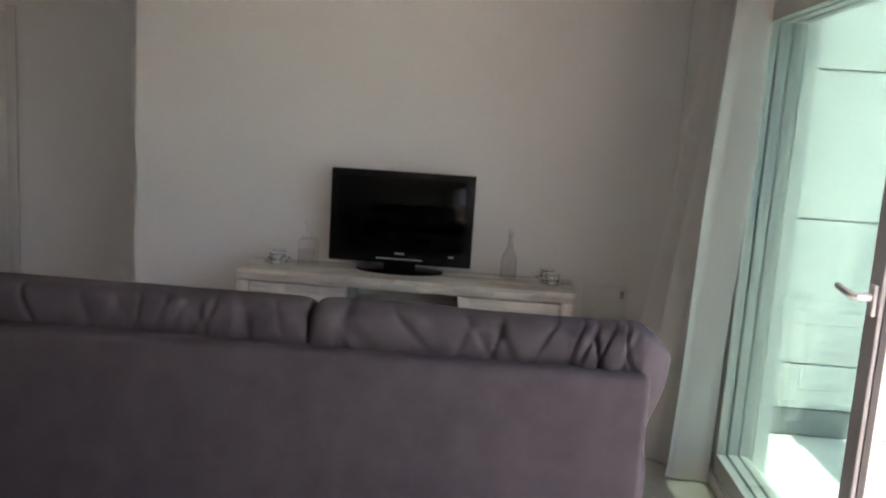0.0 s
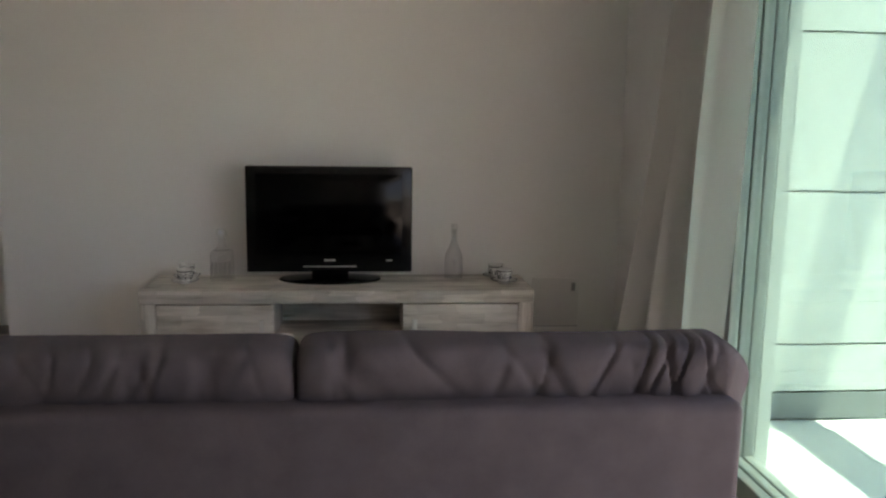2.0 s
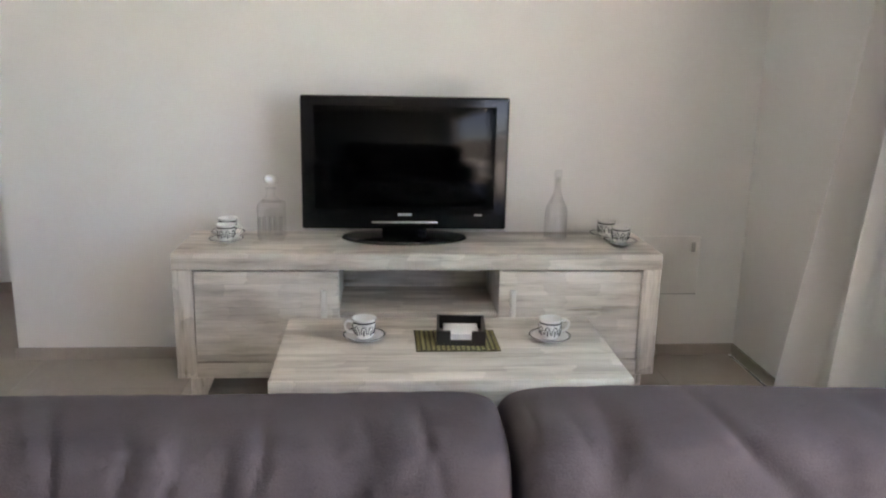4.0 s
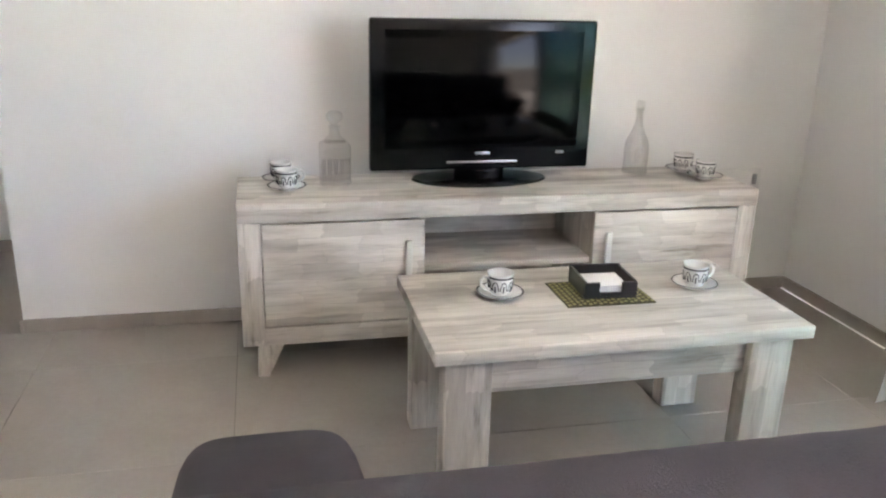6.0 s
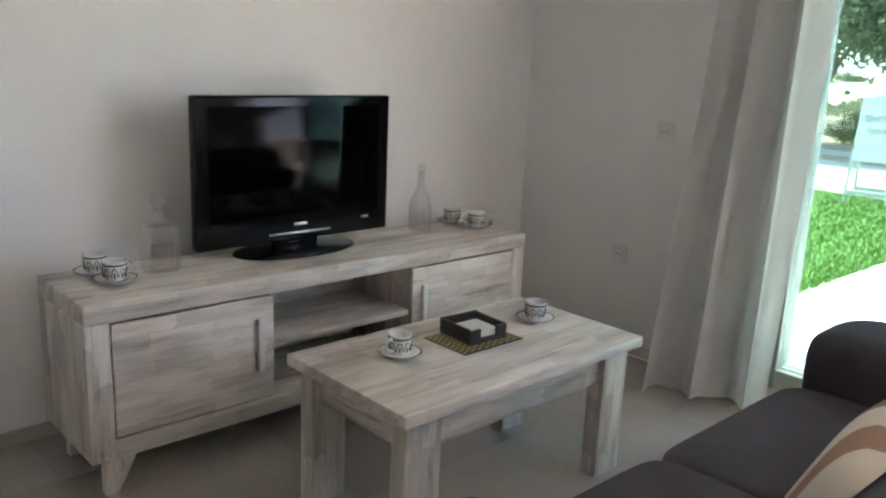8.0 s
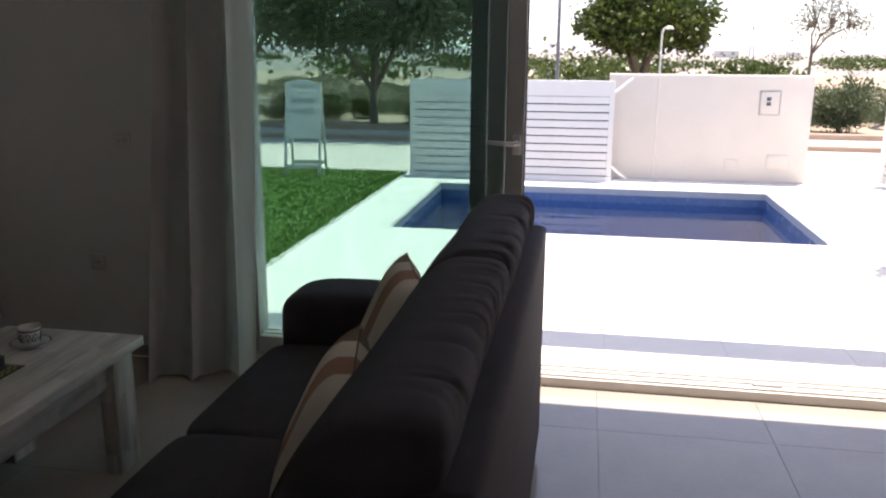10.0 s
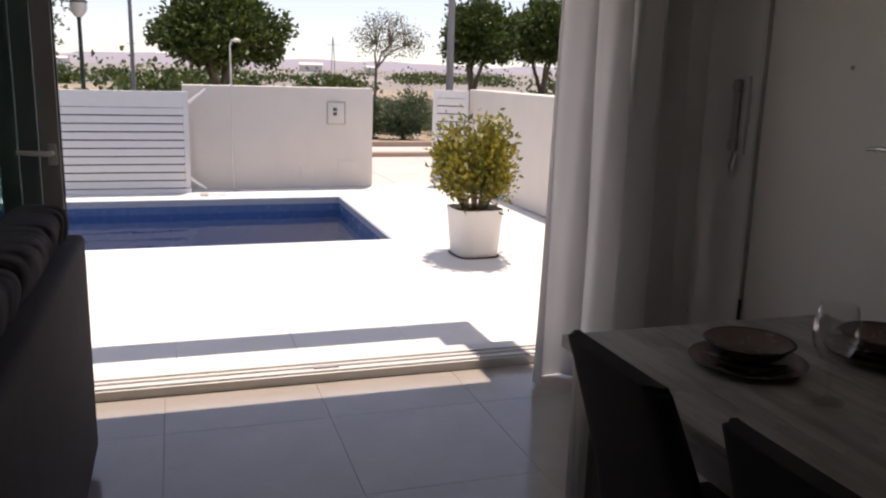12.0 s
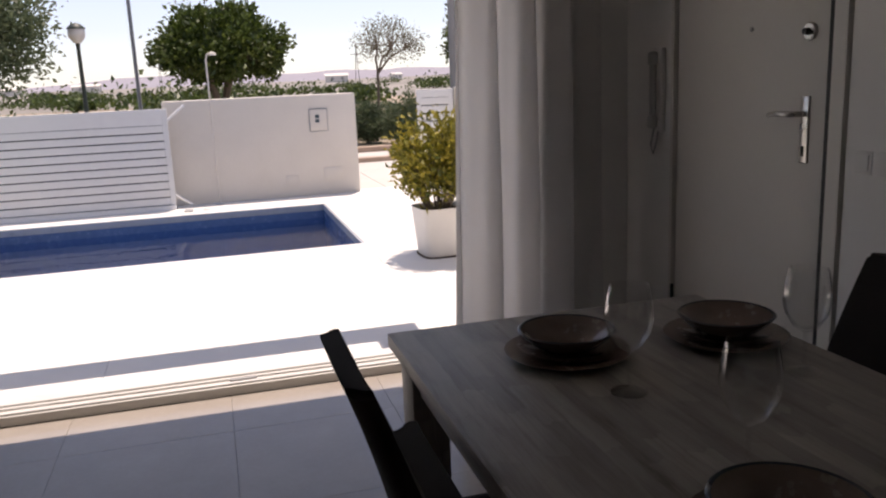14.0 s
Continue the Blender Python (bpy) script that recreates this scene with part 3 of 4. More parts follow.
sofa = thing("sofa", pose(-0.79, 1.94, 0), "dark grey fabric sofa with two loose back cushions", "sofa")
part("back_panel", bx(-0.93, 0.0, 0.06, 0.93, 0.11, 0.858, 0.022, seg=4), FABRIC, sofa)
part("base", bx(-0.93, 0.11, 0.06, 0.93, 0.94, 0.27, 0.02, seg=3), FABRIC, sofa)
for x0, x1, seed, depth in ((-0.92, 0.034, 3.0, 0.30), (0.036, 1.0, 8.0, 0.95)):
    w, c = (x1 - x0) / 2, (x0 + x1) / 2
    bm = puffed(c, 0.225, 0.739, w, 0.125, 0.228, 0.10, 0.6, 80, 260, wrinkle(seed, 0.0135, 8.0, depth))
    for v in bm.verts:
        # the free end narrows to a seamed corner
        f = min(max((v.co.x - 0.905) / 0.095, 0.0), 1.0)
        v.co.z = 0.86 + (v.co.z - 0.86) * (1 - 0.72 * f ** 1.4) if f else v.co.z
        v.co.y = 0.225 + (v.co.y - 0.225) * (1 - 0.7 * f ** 1.4)
        v.co.y -= (v.co.z - 0.737) * 0.42
    part("back_cushion", bm, FABRIC, sofa, "creased back cushion")
for x0, x1, seed in ((-0.71, 0.0, 1.0), (0.003, 0.71, 5.0)):
    w, c = (x1 - x0) / 2, (x0 + x1) / 2
    part("seat_cushion", puffed(c, 0.595, 0.345, w, 0.365, 0.095, 0.14, 0.28, 44, 36, wrinkle(seed, 0.006, 3.0, 0.5)), FABRIC, sofa)
for s in (-1, 1):
    part("arm", puffed(-0.79 if s < 0 else 0.845, 0.54, 0.46, 0.145, 0.40, 0.16, 0.35, 0.42, 44, 24, wrinkle(s + 4, 0.006, 5.0)), FABRIC, sofa)
    part("arm_panel", bx(min(s * 0.72, s * 0.93), 0.16, 0.27, max(s * 0.72, s * 0.93), 0.92, 0.40, 0.03, seg=3), FABRIC, sofa)
for x in (-0.86, 0.86):
    for y in (0.08, 0.86):
        part("foot", lathe([(0, 0), (0.02, 0), (0.026, 0.065), (0, 0.065)], 12), BLACK, sofa).location = (x, y, 0)


def throw_pillow(m, label):
    t = thing("throw_pillow", m, label, "pillow", "pillows on the sofa")
    h, d = 0.195, 0.065
    mats = (PILLOW_A, PILLOW_B, PILLOW_A, PILLOW_C)
    spans = [-1.0, -0.35, 0.12, 0.55, 1.0]
    for k in range(4):
        bm = bmesh.new()
        n = 10
        for side in (-1, 1):
            g = []
            for i in range(n + 1):
                u = spans[k] + (spans[k + 1] - spans[k]) * i / n
                row = []
                for j in range(25):
                    v = -1 + 2 * j / 24
                    th = d * max((1 - u ** 4) * (1 - v ** 4), 0) ** 0.5
                    pinch = 1 - 0.07 * (1 - abs(u * v)) * (abs(u) + abs(v)) / 2
                    row.append(bm.verts.new((u * h * pinch, side * (th + 0.002), h + v * h * pinch)))
                g.append(row)
            for a, b in zip(g, g[1:]):
                for j in range(24):
                    bm.faces.new((a[j], a[j + 1], b[j + 1], b[j]))
        bmesh.ops.remove_doubles(bm, verts=bm.verts[:], dist=0.0005)
        part("panel", bm, mats[k], t, ("cream linen", "terracotta linen", "cream linen", "brown linen")[k] + " panel")
    for u, v in ((0.9, 1.9), (0.85, 1.2), (-0.9, 1.9)):
        part("button", lathe([(0, 0), (0.011, 0), (0.009, 0.006), (0, 0.008)], 12), BROWN_GLAZE, t).matrix_basis = pose(u * h * 0.93, 0.016, v * h * 0.97, -90)
    return t


throw_pillow(pose(-0.36, 2.475, 0.435, 24, -3, 20), "cream and terracotta patchwork cushion leaning on the sofa back")
throw_pillow(pose(-1.08, 2.465, 0.435, 25, -4, 12), "cream and brown patchwork cushion leaning on the sofa back")

# ---- television unit ----
CW = 1.83
unit = thing("tv_unit", pose(-0.74, 4.19, 0), "whitewashed oak television unit with two doors and open niche", "tv unit")
part("top", bx(-CW / 2, 0, 0.545, CW / 2, 0.40, 0.605, 0.003), OAK_X, unit)
for s in (-1, 1):
    part("side_panel", bx(min(s * CW / 2, s * (CW / 2 - 0.072)), 0.002, 0.12, max(s * CW / 2, s * (CW / 2 - 0.072)), 0.398, 0.5445, 0.003), OAK_Z, unit)
part("bottom_rail", bx(-CW / 2 + 0.0725, 0.002, 0.12, CW / 2 - 0.0725, 0.398, 0.182, 0.003), OAK_X, unit)
part("back_panel", bx(-CW / 2 + 0.0725, 0.38, 0.1825, CW / 2 - 0.0725, 0.398, 0.5445), OAK_X, unit, smooth=False)
for x in (-0.318, 0.30):
    part("divider", bx(x - 0.009, 0.006, 0.1825, x + 0.009, 0.3795, 0.5445, 0.001), OAK_Z, unit)
part("shelf", bx(-0.3085, 0.02, 0.352, 0.2905, 0.3795, 0.372, 0.001), OAK_X, unit)
for x0, x1, hx in ((-0.839, -0.310, -0.365), (0.292, 0.839, 0.345)):
    d = part("door", bx(x0, 0.000, 0.188, x1, 0.018, 0.538, 0.003), OAK_X, unit)
    part("handle", bx(hx - 0.011, -0.018, 0.29, hx + 0.011, -0.0005, 0.47, 0.004), DOOR_PAINT, d, "white upright bar handle")
for sx in (-1, 1):
    for y in (0.036, 0.35):
        bm = bmesh.new()
        x = sx * (CW / 2 - 0.09)
        vs = []
        for z, h, dx in ((0.0, 0.019, sx * 0.028), (0.12, 0.042, 0.0)):
            vs.append([bm.verts.new((x + dx + a * h, y + b * h * 0.8, z)) for a, b in ((-1, -1), (1, -1), (1, 1), (-1, 1))])
        for k in range(4):
            bm.faces.new((vs[0][k], vs[0][(k + 1) % 4], vs[1][(k + 1) % 4], vs[1][k]))
        bm.faces.new(vs[0][::-1])
        bm.faces.new(vs[1])
        part("leg", bm, OAK_Z, unit, smooth=False)

# television
tv = thing("television", pose(-0.80, 4.45, 0.605), "black flat-screen television on an oval stand, off", "television")
bm = bx(-0.402, -0.028, 0.045, 0.402, 0.012, 0.563, 0.008, seg=3)
bx(-0.30, 0.012, 0.10, 0.30, 0.055, 0.50, 0.015, bm)
part("body", bm, BLACK, tv)
part("screen", bx(-0.352, -0.0325, 0.125, 0.352, -0.0285, 0.527, 0.001), SCREEN, tv, "glossy black screen")
bm = lathe([(0, 0), (0.24, 0), (0.25, 0.005), (0.245, 0.012), (0.10, 0.022), (0, 0.024)], 48)
for v in bm.verts:
    v.co.y *= 0.5
part("stand_base", bm, BLACK, tv, "oval glossy stand")
part("neck", bx(-0.09, -0.012, 0.018, 0.09, 0.03, 0.06, 0.008), BLACK, tv)
part("trim_strip", bx(-0.13, -0.034, 0.070, 0.13, -0.0285, 0.077, 0.002), SILVER, tv, "silver trim strip")
part("badge", bx(-0.027, -0.0335, 0.100, 0.027, -0.0287, 0.109, 0.001), SILVER, tv)
# small grey bar that puts a reflection on the bezel in as colour
part("bezel_glint", bx(0.275, -0.0335, 0.100, 0.305, -0.0287, 0.108, 0.001), GREY_PLASTIC, tv)

# ---- cups ----
def coffee_cup(m, label, group):
    c = thing("coffee_cup", m, label, "cup", group)
    part("saucer", lathe([(0, 0), (0.030, 0), (0.034, 0.004), (0.062, 0.013), (0.066, 0.016), (0.061, 0.0165), (0.034, 0.008), (0, 0.007)], 32), CHINA, c)
    part("saucer_rim", lathe([(0.0585, 0.0158), (0.0655, 0.0172), (0.066, 0.0165), (0.059, 0.015)], 32), INK, c, "dark painted rim")
    body = part("cup", lathe([(0, 0.008), (0.024, 0.008), (0.0285, 0.014), (0.034, 0.034), (0.036, 0.066), (0.0385, 0.070), (0.036, 0.070), (0.0335, 0.064), (0.0315, 0.034), (0.024, 0.016), (0, 0.013)], 32), CHINA, c)
    part("handle", tube([(0.034, 0, 0.058), (0.050, 0, 0.064), (0.060, 0, 0.054), (0.058, 0, 0.038), (0.046, 0, 0.027), (0.032, 0, 0.024)], 0.0042, 8), CHINA, c)
    bm = lathe([(0.0352, 0.058), (0.0362, 0.0575), (0.0364, 0.062), (0.0354, 0.0625)], 32)
    for k in range(9):
        a = 2 * math.pi * k / 9
        pts = []
        for q in range(9):
            b = math.pi * q / 8
            z = 0.024 + 0.026 * math.sin(b)
            aa = a + 0.27 * math.cos(b)
            rr = 0.0292 + (0.0358 - 0.0292) * min((z - 0.014) / 0.04, 1) ** 0.7
            pts.append((rr * math.cos(aa), rr * math.sin(aa), z))
        tube(pts, 0.0017, 5, bm)
        tube([(0.0318 * math.cos(a), 0.0318 * math.sin(a), 0.02), (0.0342 * math.cos(a), 0.0342 * math.sin(a), 0.038)], 0.0024, 5, bm)
    part("painted_pattern", bm, INK, body, "dark painted arches")
    return c


first_cup = coffee_cup(pose(-0.945, 3.665, 0.466, 0, 0, 190), "white coffee cup with dark painted arches on a saucer", "cups on the coffee table")
copy_thing(first_cup, pose(-0.365, 3.65, 0.466, 0, 0, 5))
for x, y, a in ((-1.49, 4.385, 10), (-1.505, 4.505, 60), (0.035, 4.50, 20), (0.06, 4.375, 150)):
    cp = copy_thing(first_cup, pose(x, y, 0.605, 0, 0, a))
    tagged(cp, "white coffee cup with dark painted arches on a saucer", "cup", "cups on the television unit")

# decanter and bottle
dec = thing("decanter", pose(-1.322, 4.44, 0.605), "square clear glass decanter with a cut stopper", "decanter")
bm = bx(-0.052, -0.045, 0, 0.052, 0.045, 0.150, 0.014, seg=3)
for k in range(5):
    bx(-0.050 + 0.0205 * k, -0.049, 0.02, -0.034 + 0.0205 * k, -0.0445, 0.10, 0.002, bm, 1)
part("body", bm, CUT_GLASS, dec)
part("neck", lathe([(0, 0.1505), (0.040, 0.1505), (0.030, 0.162), (0.019, 0.172), (0.016, 0.195), (0.022, 0.203), (0, 0.203)], 20), CUT_GLASS, dec)
part("stopper", lathe([(0, 0.2035), (0.013, 0.2035), (0.010, 0.212), (0.026, 0.224), (0.029, 0.242), (0.019, 0.254), (0, 0.258)], 8), CUT_GLASS, dec)
bot = thing("glass_bottle", pose(-0.185, 4.465, 0.605), "clear glass bottle with a glass stopper", "bottle")
prof = [(0, 0), (0.043, 0), (0.047, 0.006), (0.047, 0.105), (0.043, 0.130), (0.030, 0.155), (0.018, 0.185), (0.014, 0.215), (0.0135, 0.240), (0.017, 0.243), (0.017, 0.250)]
inner = [(r - 0.004, z + (0.004 if z < 0.01 else 0)) for r, z in prof[2:]][::-1]
part("body", lathe(prof + inner + [(0, 0.011)], 28), CUT_GLASS, bot)
part("stopper", lathe([(0, 0.2505), (0.012, 0.2505), (0.017, 0.256), (0.017, 0.276), (0.012, 0.281), (0, 0.281)], 8), CUT_GLASS, bot, "clear faceted stopper")

# ---- coffee table ----
ct = thing("coffee_table", pose(-0.685, 3.55, 0), "whitewashed oak coffee table with broad legs", "coffee table")
part("tabletop", bx(-0.512, -0.215, 0.43, 0.495, 0.325, 0.465, 0.003), OAK_X, ct)
for y in (-0.165, 0.256):
    part("apron", bx(-0.365, y, 0.325, 0.335, y + 0.02, 0.43, 0.002), OAK_X, ct)
for x in (-0.45, 0.41):
    part("apron", bx(x, -0.1245, 0.325, x + 0.02, 0.2345, 0.43, 0.002), OAK_Y, ct)
for x in (-0.482, 0.338):
    for y in (-0.187, 0.235):
        part("leg", bx(x, y, 0, x + 0.12, y + 0.062, 0.4298, 0.003), OAK_Z, ct)

mat_ = thing("table_mat", pose(-0.66, 3.645, 0.465), "black and gold woven table mat on the coffee table", "mat")
part("cloth", bx(-0.128, -0.095, 0.0002, 0.128, 0.095, 0.003, 0.001), MAT_DARK, mat_)
for k in range(17):
    x = -0.12 + 0.015 * k
    bm = bmesh.new()
    for j in range(9):
        bx(x - 0.0035, -0.088 + 0.0198 * j + (0.006 if k % 2 else 0), 0.003, x + 0.0055, -0.088 + 0.0198 * j + 0.010 + (0.006 if k % 2 else 0), 0.0045, 0, bm)
    part("gold_strand", bm, MAT_GOLD, mat_, smooth=False)
box_ = thing("napkin_box", pose(-0.645, 3.665, 0.4695, 0, 0, -4), "black napkin box filled with white paper napkins", "napkin box")
bm = bx(-0.075, -0.075, 0, 0.075, 0.075, 0.006, 0.001)
for s in (-1, 1):
    bx(min(s * 0.075, s * 0.067), -0.067, 0.006, max(s * 0.075, s * 0.067), 0.067, 0.048, 0.001, bm)
    bx(min(s * 0.075, s * 0.032), -0.075, 0.006, max(s * 0.075, s * 0.032), -0.067, 0.046, 0.001, bm)
bx(-0.075, 0.067, 0.006, 0.075, 0.075, 0.050, 0.001, bm)
bx(-0.032, -0.075, 0.006, 0.032, -0.067, 0.017, 0.001, bm)
part("box", bm, BLACK_BOX, box_, smooth=False)
for k in range(4):
    bm = bx(-0.054, -0.060, 0.0065 + 0.0065 * k, 0.054, 0.045, 0.0125 + 0.0065 * k, 0.002)
    bmesh.ops.rotate(bm, verts=bm.verts[:], cent=(0, 0, 0), matrix=Matrix.Rotation(0.04 * math.sin(5 * k), 3, 'Z'))
    part("napkin", bm, PAPER, box_)

# ---- dining table and chairs ----
dt = thing("dining_table", pose(-1.68, 0.20, 0), "grey-washed oak dining table laid for a meal", "dining table")
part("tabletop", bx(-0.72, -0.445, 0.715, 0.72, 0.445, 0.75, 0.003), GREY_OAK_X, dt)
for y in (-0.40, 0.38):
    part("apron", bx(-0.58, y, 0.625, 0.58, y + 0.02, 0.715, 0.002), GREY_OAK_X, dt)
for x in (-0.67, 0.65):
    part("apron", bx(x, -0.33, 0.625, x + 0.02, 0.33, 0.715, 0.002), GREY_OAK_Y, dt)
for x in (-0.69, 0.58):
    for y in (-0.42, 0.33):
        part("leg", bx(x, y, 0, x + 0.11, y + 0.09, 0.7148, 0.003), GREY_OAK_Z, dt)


def dining_chair(m, label):
    c = thing("dining_chair", m, label, "chair", "chairs round the dining table")
    part("seat", puffed(0, 0.0, 0.45, 0.215, 0.215, 0.045, 0.2, 0.3, 32, 20), CHAIR_FABRIC, c)
    part("seat_frame", bx(-0.205, -0.20, 0.375, 0.205, 0.20, 0.43, 0.008), CHAIR_FABRIC, c)
    bm = bmesh.new()
    rows = []
    for i in range(17):
        f = i / 16
        z = 0.43 + 0.485 * f
        y = -0.125 - 0.145 * f ** 1.3
        t = 0.030 - 0.010 * f
        w = 0.205 - 0.028 * f ** 2
        ring = []
        for k in range(28):
            a = 2 * math.pi * k / 28
            ring.append(bm.verts.new((w * spow(math.cos(a), 0.25) + 0, y + t * spow(math.sin(a), 0.55) - 0.012 * (1 - (math.cos(a)) ** 2), z)))
        rows.append(ring)
    for a, b in zip(rows, rows[1:]):
        for k in range(28):
            bm.faces.new((a[k], a[(k + 1) % 28], b[(k + 1) % 28], b[k]))
    bm.faces.new(rows[0][::-1])
    bm.faces.new(rows[-1])
    bmesh.ops.bevel(bm, geom=[e for e in bm.edges if e.verts[0] in rows[-1] and e.verts[1] in rows[-1]], offset=0.012, segments=3, affect='EDGES')
    part("backrest", bm, CHAIR_FABRIC, c)
    for x in (-0.175, 0.175):
        for y in (-0.17, 0.17):
            part("leg", tube([(x, y, 0.4), (x, y + (0.0 if y > 0 else -0.03), 0.0)], [0.022, 0.015], 4), BLACK_BOX, c)
    return c


chair = dining_chair(pose(-1.565, 0.567, 0, 0, 0, 180), "dark brown upholstered dining chair pushed to the table")
copy_thing(chair, pose(-2.035, 0.53, 0, 0, 0, 180))
copy_thing(chair, pose(-1.49, -0.235, 0, 0, 0, 0))
copy_thing(chair, pose(-2.08, -0.235, 0, 0, 0, 0))


def place_setting(m):
    c = thing("plate_stack", m, "brown glazed dinner plates with a bowl stacked on top", "plates", "settings on the dining table")
    part("dinner_plate", lathe([(0, 0), (0.075, 0), (0.091, 0.005), (0.137, 0.016), (0.1412, 0.020), (0.1348, 0.0205), (0.0877, 0.010), (0, 0.008)], 40), BROWN_GLAZE, c)
    part("side_plate", lathe([(0, 0.0105), (0.0642, 0.0105), (0.107, 0.026), (0.1113, 0.030), (0.1049, 0.0305), (0.0642, 0.0185), (0, 0.0165)], 40), BROWN_GLAZE, c)
    part("bowl", lathe([(0, 0.019), (0.0535, 0.019), (0.0803, 0.036), (0.1049, 0.060), (0.1091, 0.066), (0.1038, 0.066), (0.077, 0.043), (0.0514, 0.027), (0, 0.025)], 40), BROWN_GLAZE, c, "brown bowl with a dark rim")
    part("rim_line", lathe([(0.1022, 0.0652), (0.1065, 0.0675), (0.1102, 0.0655), (0.1059, 0.0645)], 40), INK, c, "dark painted rim")
    return c


ps = place_setting(pose(-1.29, 0.30, 0.75))
for x, y in ((-1.33, -0.085), (-2.08, 0.335), (-2.0, -0.10)):
    copy_thing(ps, pose(x, y, 0.75))


def wine_glass(m):
    c = thing("wine_glass", m, "clear stemmed wine glass", "wine glass", "glasses on the dining table")
    part("foot", lathe([(0, 0), (0.036, 0), (0.036, 0.0015), (0.010, 0.005), (0.0045, 0.012), (0, 0.012)], 28), GLASS, c)
    part("stem", lathe([(0, 0.0121), (0.0042, 0.0121), (0.0035, 0.05), (0.0042, 0.085), (0, 0.085)], 12), GLASS, c)
    part("bowl", lathe([(0, 0.0851), (0.006, 0.087), (0.026, 0.100), (0.042, 0.126), (0.048, 0.155), (0.046, 0.185), (0.039, 0.222), (0.0382, 0.222), (0.0450, 0.185), (0.047, 0.155), (0.041, 0.127), (0.0235, 0.104), (0, 0.0905)], 32), GLASS, c)
    return c


wg = wine_glass(pose(-1.53, 0.275, 0.75))
for x, y in ((-1.565, -0.11), (-1.90, 0.27)):
    copy_thing(wg, pose(x, y, 0.75))

# ---- terrace, pool and garden ----
ZP = -0.05
PX0, PX1, PY0, PY1 = 4.11, 6.66, -0.20, 3.48
bm = bx(XO, -2.3, -1.6, PX0, 4.17, ZP - 0.012)
bx(PX1, -2.3, -1.6, 7.65, 4.0, ZP - 0.012, bm=bm)
bx(PX0, -2.3, -1.6, PX1, PY0, ZP - 0.012, bm=bm)
bx(PX0, PY1, -1.6, PX1, 4.0, ZP - 0.012, bm=bm)
patio = setting("pavement", bm, PATIO_GROUT, "white paved terrace round the pool")
cuts = {}
for r in ((XO, PX0, -2.05, 4.0), (PX1, 7.64, -2.05, 4.0), (PX0, PX1, -2.05, PY0), (PX0, PX1, PY1, 4.0)):
    tile_field(patio, "tile", *r, ZP, (0.62, 0.62), PATIO_TILE, 0.012, 0.0015, cuts)

pool = thing("swimming_pool", pose(PX0, PY0, ZP), "rectangular blue tiled swimming pool filled with clear water", "pool")
w, l = PX1 - PX0, PY1 - PY0
bm = bx(0, 0, -1.5, w, l, -1.25)
for a in ((0, 0, -1.25, 0.03, l, -0.075), (w - 0.03, 0, -1.25, w, l, -0.075), (0.03, 0, -1.25, w - 0.03, 0.03, -0.075), (0.03, l - 0.03, -1.25, w - 0.03, l, -0.075)):
    bx(*a, bm=bm)
part("basin", bm, POOL_TILE, pool, "blue mosaic basin", False)
part("bench_step", bx(0.03, 0.03, -1.25, 0.5, 1.6, -0.62), POOL_TILE, pool, smooth=False)
for a in ((0, 0, -0.075, 0.025, l, -0.004), (w - 0.025, 0, -0.075, w, l, -0.004), (0.025, 0, -0.075, w - 0.025, 0.025, -0.004), (0.025, l - 0.025, -0.075, w - 0.025, l, -0.004)):
    part("waterline_band", bx(*a), POOL_EDGE, pool, "pale grey tile band", False)
bm = bmesh.new()
bm.faces.new([bm.verts.new(p) for p in ((0.026, 0.026, -0.16), (w - 0.026, 0.026, -0.16), (w - 0.026, l - 0.026, -0.16), (0.026, l - 0.026, -0.16))])
part("water", bm, WATER, pool, "clear blue water", False).visible_shadow = False
drain = thing("terrace_drain", pose(6.95, 1.35, ZP), "small grey drain cover in the paving", "drain")
part("cover", bx(-0.09, -0.05, 0, 0.09, 0.05, 0.012, 0.004), GREY_PLASTIC, drain)

# shade frame over the terrace
bm = bx(1.96, -0.36, 2.5, 2.18, 4.17, 2.7)
bx(XO, -0.36, 2.5, 1.96, -0.11, 2.7, bm=bm)
setting("trim", bm, RENDER, "white rendered shade frame over the terrace")
side = setting("wall_side", bx(XO, 4.20, ZP, 2.02, 4.42, 2.9), SLAB, "pale slab-clad garden wall with grey plinth")
zz = 0.085
part("plinth", bx(XO, 4.165, ZP, 2.02, 4.2, 0.082), PLINTH, side, "dark grey plinth", False)
for z1 in (0.331, 1.087, 1.83, 2.88):
    part("slab", bx(XO, 4.17, zz + 0.006, 2.022, 4.2, z1 - 0.006, 0.003), SLAB, side, smooth=False)
    zz = z1

# boundary walls
bwall = setting("wall_street", bx(7.45, -0.77, ZP, 7.66, 1.55, 1.205, 0.01), RENDER, "white rendered boundary wall to the street")
meter = part("meter_box", bx(7.435, -0.40, 0.76, 7.45, -0.19, 1.02, 0.003), RENDER, bwall, "pale meter cupboard door")
for y0, z0, y1, z1 in ((-0.412, 0.748, -0.178, 0.757), (-0.412, 1.023, -0.178, 1.032), (-0.412, 0.757, -0.403, 1.023), (-0.187, 0.757, -0.178, 1.023)):
    part("frame_bar", bx(7.440, y0, z0, 7.45, y1, z1), GREY_PLASTIC, meter, smooth=False)
for z in (0.86, 0.915):
    part("number_plate", bx(7.431, -0.305, z, 7.4355, -0.255, z + 0.042), INK_PRINT, meter, "dark numerals", False)
part("access_cover", bx(7.438, -0.56, 0.12, 7.45, -0.32, 0.29, 0.003), RENDER, bwall)
